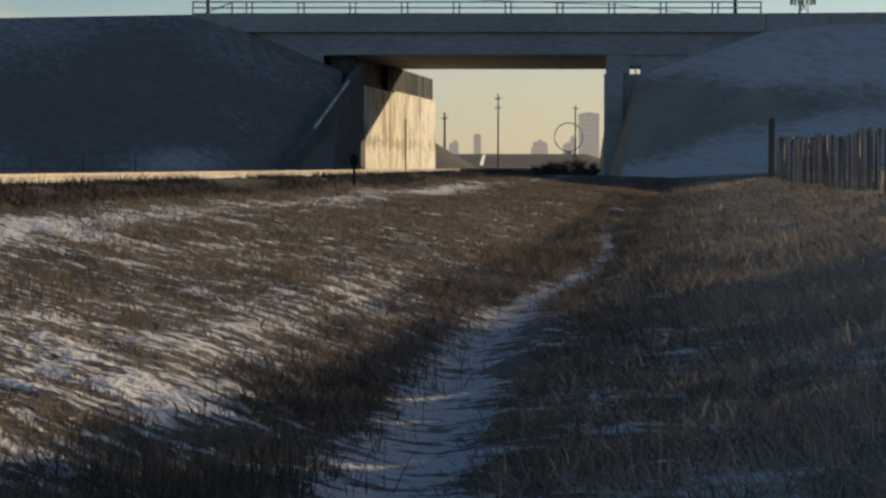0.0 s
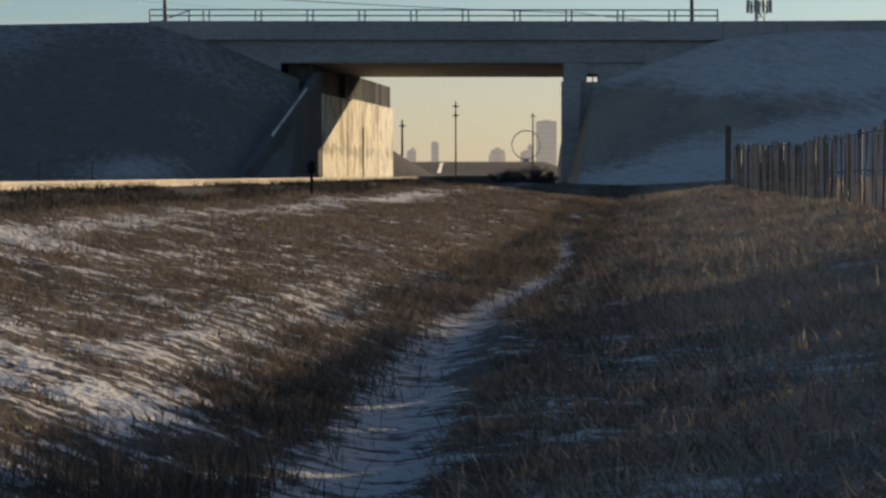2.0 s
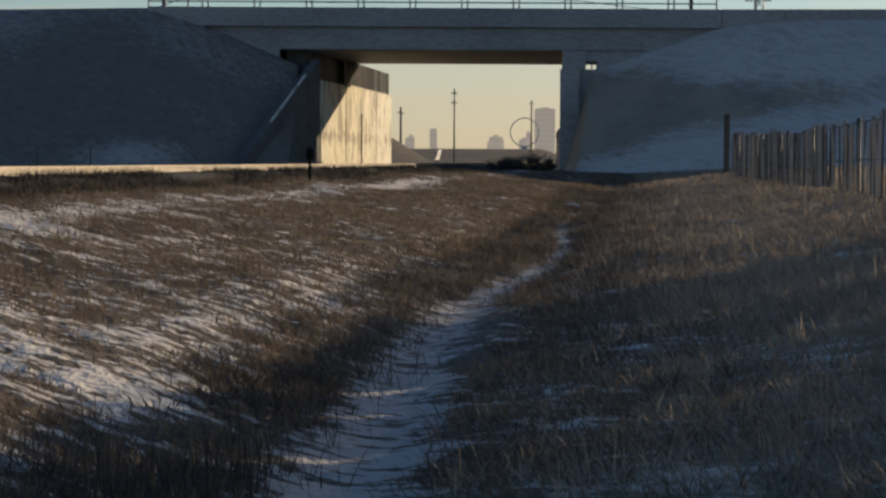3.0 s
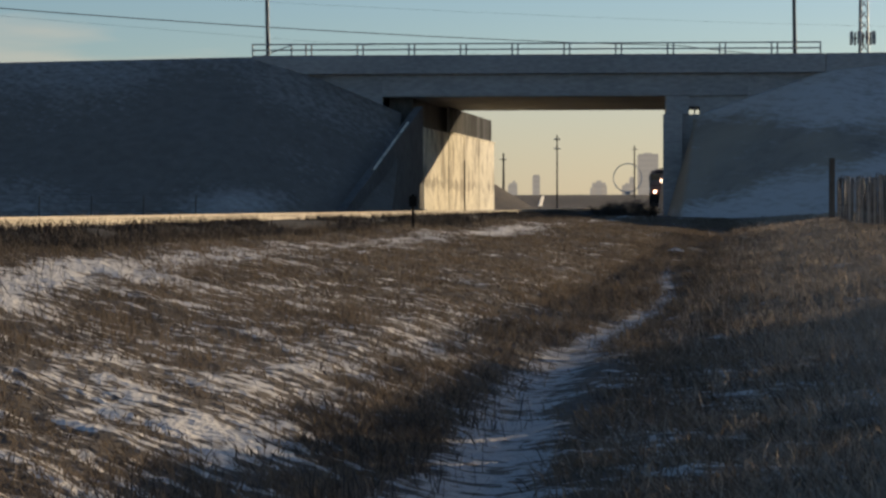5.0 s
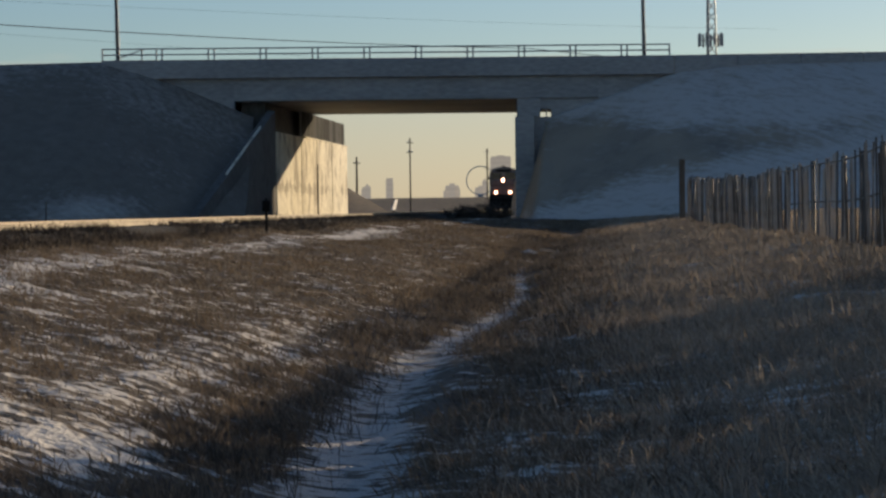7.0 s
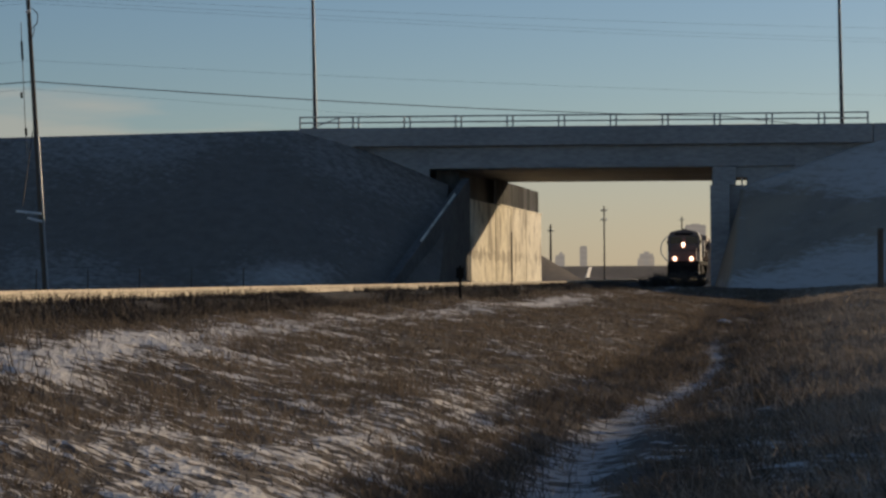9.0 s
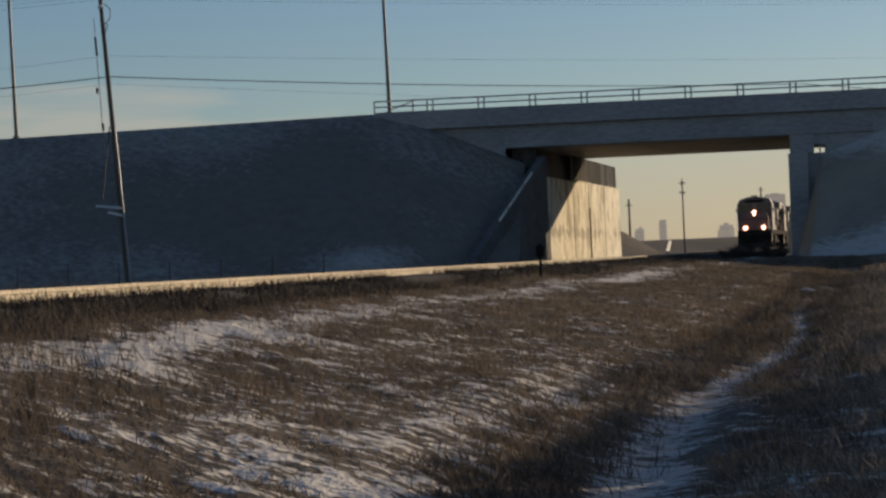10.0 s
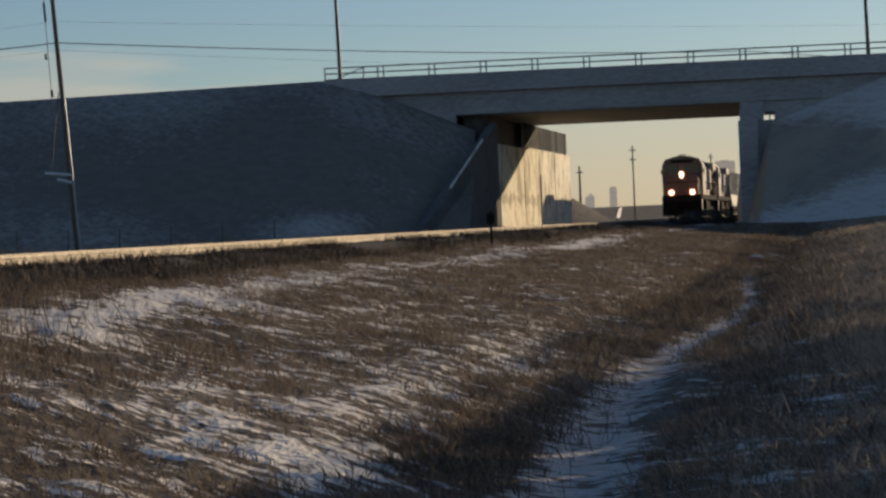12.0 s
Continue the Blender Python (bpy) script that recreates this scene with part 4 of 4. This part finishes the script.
# ---- what stands beyond: ring, towers, mast
def build_far():
    ring = empty("ring_sculpture", pose(75.5, 1292, 0), "huge thin blue-grey steel ring standing on the plain", "sculpture")
    bm = bmesh.new()
    rows = []
    for k in range(64):
        a = 2 * math.pi * k / 64
        c = Vector((math.sin(a), 0, math.cos(a)))
        rows.append([bm.verts.new(Vector((0, 0, 18.6)) + c * (8.5 + 0.32 * math.cos(b)) + Vector((0, 0.32 * math.sin(b), 0))) for b in [math.pi / 4 * j for j in range(8)]])
    for i in range(64):
        for j in range(8):
            bm.faces.new((rows[i][j], rows[(i + 1) % 64][j], rows[(i + 1) % 64][(j + 1) % 8], rows[i][(j + 1) % 8]))
    part("hoop", bm, BLUE_STEEL, ring, smooth=True)
    part("foot", block(bmesh.new(), -1.5, 1.5, -1, 1, 0, 10.2), BLUE_STEEL, ring)
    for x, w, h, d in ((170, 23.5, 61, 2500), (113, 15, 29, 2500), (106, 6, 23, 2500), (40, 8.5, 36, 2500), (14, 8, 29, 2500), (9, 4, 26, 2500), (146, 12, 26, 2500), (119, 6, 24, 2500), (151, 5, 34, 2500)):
        t = empty("office_tower", pose(x, d, 0), "distant office tower on the skyline, glowing to stand for haze", "tower", "towers of the skyline")
        part("wall", block(bmesh.new(), -w / 2, w / 2, 0, 14, 0, h), HAZE_WALL, t)
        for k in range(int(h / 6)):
            part("window_band", block(bmesh.new(), -w / 2 + 0.6, w / 2 - 0.6, -0.4, 0.1, 5 + k * 6, 8.2 + k * 6), HAZE_GLASS, t)
        part("roof_box", block(bmesh.new(), -w / 5, w / 5, 3, 10, h, h + 2.5), HAZE_WALL, t)
    mast = empty("radio_mast", pose(66.8, 400, 0), "steel lattice radio mast with antenna panels behind the road", "mast")
    for a in range(3):
        c, s = math.cos(a * 2.094), math.sin(a * 2.094)
        part("leg", rod(bmesh.new(), (1.5 * c, 1.5 * s, 0), (0.7 * c, 0.7 * s, 52), 0.14, n=6), GALVANISED, mast)
        bm = bmesh.new()
        c2, s2 = math.cos((a + 1) * 2.094), math.sin((a + 1) * 2.094)
        for k in range(26):
            r0, r1 = 1.5 - 0.8 * k / 26, 1.5 - 0.8 * (k + 1) / 26
            rod(bm, (r0 * c, r0 * s, k * 2), (r1 * c2, r1 * s2, k * 2 + 2), 0.06, n=4)
            rod(bm, (r0 * c2, r0 * s2, k * 2), (r1 * c, r1 * s, k * 2 + 2), 0.06, n=4)
        part("bracing", bm, GALVANISED, mast)
    for k in range(9):
        c, s = math.cos(k * 0.698), math.sin(k * 0.698)
        arm = part("antenna_arm", rod(bmesh.new(), (0.8 * c, 0.8 * s, 32.6), (2.2 * c, 2.2 * s, 32.6), 0.07, n=5), GALVANISED, mast)
        part("antenna_panel", block(bmesh.new(), 2.2 * c - 0.18, 2.2 * c + 0.18, 2.2 * s - 0.18, 2.2 * s + 0.18, 31.4, 33.8), GALVANISED, arm)


build_far()


# ---- dead grass, weeds and bushes
def blades(name, roots, heights, widths, leans, mat, label, category, bends=0.35):
    """Bent tapering blades, three triangles each, as one mesh."""
    n = len(roots)
    rng = np.random.default_rng(len(name) + n)
    turn = rng.uniform(0, 2 * np.pi, n)
    side = np.stack([np.cos(turn), np.sin(turn), 0 * turn], -1) * widths[:, None] / 2
    up = np.stack([leans[:, 0], leans[:, 1], np.ones(n)], -1)
    up /= np.linalg.norm(up, axis=1, keepdims=True)
    mid = roots + up * heights[:, None] * 0.55
    droop = np.stack([leans[:, 0] * (1 + bends * 3), leans[:, 1] * (1 + bends * 3), np.full(n, 0.85)], -1)
    tip = mid + droop / np.linalg.norm(droop, axis=1, keepdims=True) * heights[:, None] * 0.5
    v = np.stack([roots - side, roots + side, mid - side * 0.7, mid + side * 0.7, tip], 1).reshape(-1, 3)
    i = np.arange(n)[:, None] * 5
    tris = np.concatenate([i + [0, 1, 3], i + [0, 3, 2], i + [2, 3, 4]], 1).reshape(-1, 3)
    data = bpy.data.meshes.new(name)
    data.vertices.add(len(v))
    data.vertices.foreach_set("co", v.astype(np.float32).ravel())
    data.loops.add(tris.size)
    data.loops.foreach_set("vertex_index", tris.astype(np.int32).ravel())
    data.polygons.add(len(tris))
    data.polygons.foreach_set("loop_start", np.arange(0, tris.size, 3, dtype=np.int32))
    data.update(calc_edges=True)
    data.materials.append(mat)
    return tagged(new(name, data), label, category, kind="stuff")


def scatter(count, y0, y1, s0, s1, seed):
    """Roots strewn over the land, thicker near the camera than far off."""
    rng = np.random.default_rng(seed)
    y = np.exp(rng.uniform(math.log(y0), math.log(y1), count))
    s = rng.uniform(s0, s1, count)
    x = track_x(y) + s * COS
    keep = np.abs(x) < y * 0.33 + 1.0
    return x[keep], y[keep], rng


def grow_grass():
    x, y, rng = scatter(95000, 7, 118, 1.9, 24, 1)
    s = beside(x, y)
    patch = fractal(x / 1.6, y / 3.6, 81, 3) + 0.55 * fractal(x / 0.5, y / 1.1, 85, 2)
    wanted = np.interp(s, (1.9, 3.3, 6, 8.2, 8.8, 9.3, 9.45, 10.3, 10.6, 13, 24), (0.75, 0.30, 0.26, 0.22, 0.5, 0.5, 0.0, 0.0, 0.42, 0.42, 0.5)) + np.interp(y, (8, 25, 45, 110), (0, 0.04, 0.12, 0.2)) * (np.abs(s - 9.85) > 0.6)
    bare = np.clip((0.52 - snow_cover(x, y)) * 3.0, -0.6, 0.6)
    keep = patch * 0.7 + 0.5 < wanted + bare + rng.uniform(-0.12, 0.12, len(x))
    x, y, s = x[keep], y[keep], s[keep]
    per = 10
    cx, cy = np.repeat(x, per), np.repeat(y, per)
    spread = np.repeat(rng.uniform(0.05, 0.16, len(x)), per)
    cx, cy = cx + rng.normal(0, 1, len(cx)) * spread, cy + rng.normal(0, 1, len(cy)) * spread
    tall = np.repeat(rng.uniform(0.07, 0.17, len(x)) * np.interp(s, (2, 3.6, 8, 8.8, 10.5, 13), (1.5, 1.0, 0.8, 1.4, 1.3, 1.5)), per) * rng.uniform(0.6, 1.2, len(cx))
    leans = np.stack([rng.normal(-0.5, 0.7, len(cx)), rng.normal(-0.5, 0.7, len(cx))], -1)
    roots = np.stack([cx, cy, land(cx, cy) - 0.02], -1)
    wide = rng.uniform(0.005, 0.010, len(cx)) * np.interp(cy, (8, 40, 110), (1, 2.0, 4.0))
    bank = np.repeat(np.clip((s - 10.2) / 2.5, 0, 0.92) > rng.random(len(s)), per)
    for some, name, mat, label in ((~bank, "dry_grass", GRASS, "matted tufts of dead brown grass over the slope"), (bank, "straw_grass", LIFTED_STRAW, "matted straw on the shaded bank, coloured paler to stand for sun haze")):
        blades(name, roots[some], tall[some], wide[some], leans[some], mat, label, "grass")
    # a fringe along the near edge of the stones
    n = 44000
    y, s = np.exp(rng.uniform(math.log(18), math.log(116), n)), rng.uniform(1.3, 3.3, n)
    x = track_x(y) + s * COS
    keep = fractal(x / 1.2, y / 2.5, 87, 3) > -0.2
    x, y = x[keep], y[keep]
    leans = np.stack([rng.normal(-0.2, 0.5, len(x)), rng.normal(-0.2, 0.5, len(x))], -1)
    z = np.maximum(land(x, y), np.interp(beside(x, y), (1.5, 1.75, 2.4, 3.0), (1.27, 1.26, 1.0, 0.8)))
    blades("fringe_grass", np.stack([x, y, z - 0.02], -1), rng.uniform(0.08, 0.27, len(x)), rng.uniform(0.006, 0.014, len(x)) * np.interp(y, (18, 110), (1, 3.0)), leans, STALK, "dark dead weeds along the edge of the track bed", "weeds")
    # rank grass beyond the rails, at the foot of the bank
    n = 26000
    y, s = np.exp(rng.uniform(math.log(17), math.log(116), n)), rng.uniform(-8, -2.3, n)
    x = track_x(y) + s * COS
    keep = fractal(x / 3, y / 5, 83, 3) > -0.05
    x, y = x[keep], y[keep]
    leans = np.stack([rng.normal(-0.2, 0.4, len(x)), rng.normal(-0.2, 0.4, len(x))], -1)
    blades("rank_grass", np.stack([x, y, land(x, y) - 0.02], -1), rng.uniform(0.25, 0.70, len(x)) * np.interp(y, (17, 32, 45), (1.35, 1.3, 1.0)), rng.uniform(0.006, 0.012, len(x)) * np.interp(y, (17, 110), (1, 3)), leans, GRASS, "rank dead grass beyond the rails", "grass")


def grow_weeds():
    """Tall dark weed stalks beside the path, and paler ones on the bank."""
    rng = np.random.default_rng(7)
    spots = [(-6.0, 23.0, 0.45, 130), (-6.6, 26.5, 0.5, 130), (-5.0, 20.5, 0.4, 60), (-1.3, 9.4, 0.26, 260), (-0.95, 9.9, 0.2, 200), (-0.7, 10.8, 0.2, 130), (-0.6, 12.6, 0.22, 90), (-0.3, 15.6, 0.25, 90), (-4.6, 15.4, 0.5, 120), (-5.2, 19.5, 0.7, 120)]
    xs, ys = [], []
    for x, y, r, n in spots:
        xs.append(rng.normal(x, r, n)), ys.append(rng.normal(y, r * 1.6, n))
    x, y = np.concatenate(xs), np.concatenate(ys)
    leans = np.stack([rng.normal(0, 0.25, len(x)), rng.normal(0, 0.25, len(x))], -1)
    blades("weed_stalks", np.stack([x, y, land(x, y) - 0.03], -1), rng.uniform(0.12, 0.44, len(x)), rng.uniform(0.004, 0.009, len(x)), leans, STALK, "tall dark dead weed stalks beside the path", "weeds", 0.2)
    xs, ys = [], []
    for x, y, r in ((-5.7, 21.0, 0.40), (-6.5, 24.0, 0.50), (-5.0, 17.6, 0.40), (-4.3, 14.6, 0.35), (-3.9, 13.0, 0.3), (-6.9, 30.0, 0.6), (-3.0, 17.0, 0.25), (-3.4, 24.0, 0.4), (-1.6, 21.0, 0.3)):
        xs.append(rng.normal(x, r, 260)), ys.append(rng.normal(y, r * 1.5, 260))
    x, y = np.concatenate(xs), np.concatenate(ys)
    leans = np.stack([rng.normal(-0.1, 0.35, len(x)), rng.normal(-0.1, 0.35, len(x))], -1)
    blades("grass_tussocks", np.stack([x, y, land(x, y) - 0.03], -1), rng.uniform(0.14, 0.40, len(x)), rng.uniform(0.005, 0.010, len(x)), leans, GRASS, "shaggy brown tussocks standing in the snow", "grass", 0.3)
    x, y, rng = scatter(9000, 9, 110, 10.7, 22, 9)
    keep = fractal(x / 1.6, y / 3.0, 91, 3) > 0.0
    x, y = x[keep], y[keep]
    leans = np.stack([rng.normal(-0.1, 0.25, len(x)), rng.normal(0, 0.25, len(x))], -1)
    blades("tall_grass", np.stack([x, y, land(x, y) - 0.03], -1), rng.uniform(0.15, 0.38, len(x)), rng.uniform(0.004, 0.008, len(x)) * np.interp(y, (8, 40, 110), (1, 2.2, 4)), leans, LIFTED_STRAW, "tall dead grass stems standing on the bank", "grass", 0.25)


def bush(x, y, size, seed):
    """A low thicket: some stems, and on each a tangle of fine twigs that bend outwards and up."""
    rng = random.Random(seed)
    z = float(land(np.array([x]), np.array([y]))[0])
    b = empty("bush", pose(x, y, z - 0.05), "dense dark leafless bush by the underpass", "bush", "bushes by the underpass")
    for k in range(7):
        a = rng.uniform(0, 6.28)
        foot = Vector((0.3 * size * math.cos(a), 0.3 * size * math.sin(a), 0))
        tip = Vector((size * rng.uniform(0.3, 0.9) * math.cos(a), size * rng.uniform(0.3, 0.9) * math.sin(a), size * rng.uniform(0.4, 0.8)))
        bm = rod(bmesh.new(), foot, tip, 0.025, 0.01, 5)
        for j in range(70):
            p = foot.lerp(tip, rng.uniform(0.05, 1))
            q = p + Vector((rng.gauss(0, 0.22), rng.gauss(0, 0.22), rng.uniform(-0.05, 0.25))) * size
            r = q + Vector((rng.gauss(0, 0.14), rng.gauss(0, 0.14), rng.uniform(-0.05, 0.2))) * size
            q.z, r.z = max(q.z, 0.04), max(r.z, 0.05)
            rod(bm, p, q, 0.012, 0.009, 3)
            rod(bm, q, r, 0.009, 0.005, 3)
        part("branch", bm, TWIG, b)


grow_grass()
grow_weeds()
for k, (x, y, size) in enumerate(((5.7, 126, 1.0), (7.6, 127, 1.3), (6.7, 128.5, 0.9), (8.6, 128, 0.9))):
    bush(x, y, size, 20 + k)


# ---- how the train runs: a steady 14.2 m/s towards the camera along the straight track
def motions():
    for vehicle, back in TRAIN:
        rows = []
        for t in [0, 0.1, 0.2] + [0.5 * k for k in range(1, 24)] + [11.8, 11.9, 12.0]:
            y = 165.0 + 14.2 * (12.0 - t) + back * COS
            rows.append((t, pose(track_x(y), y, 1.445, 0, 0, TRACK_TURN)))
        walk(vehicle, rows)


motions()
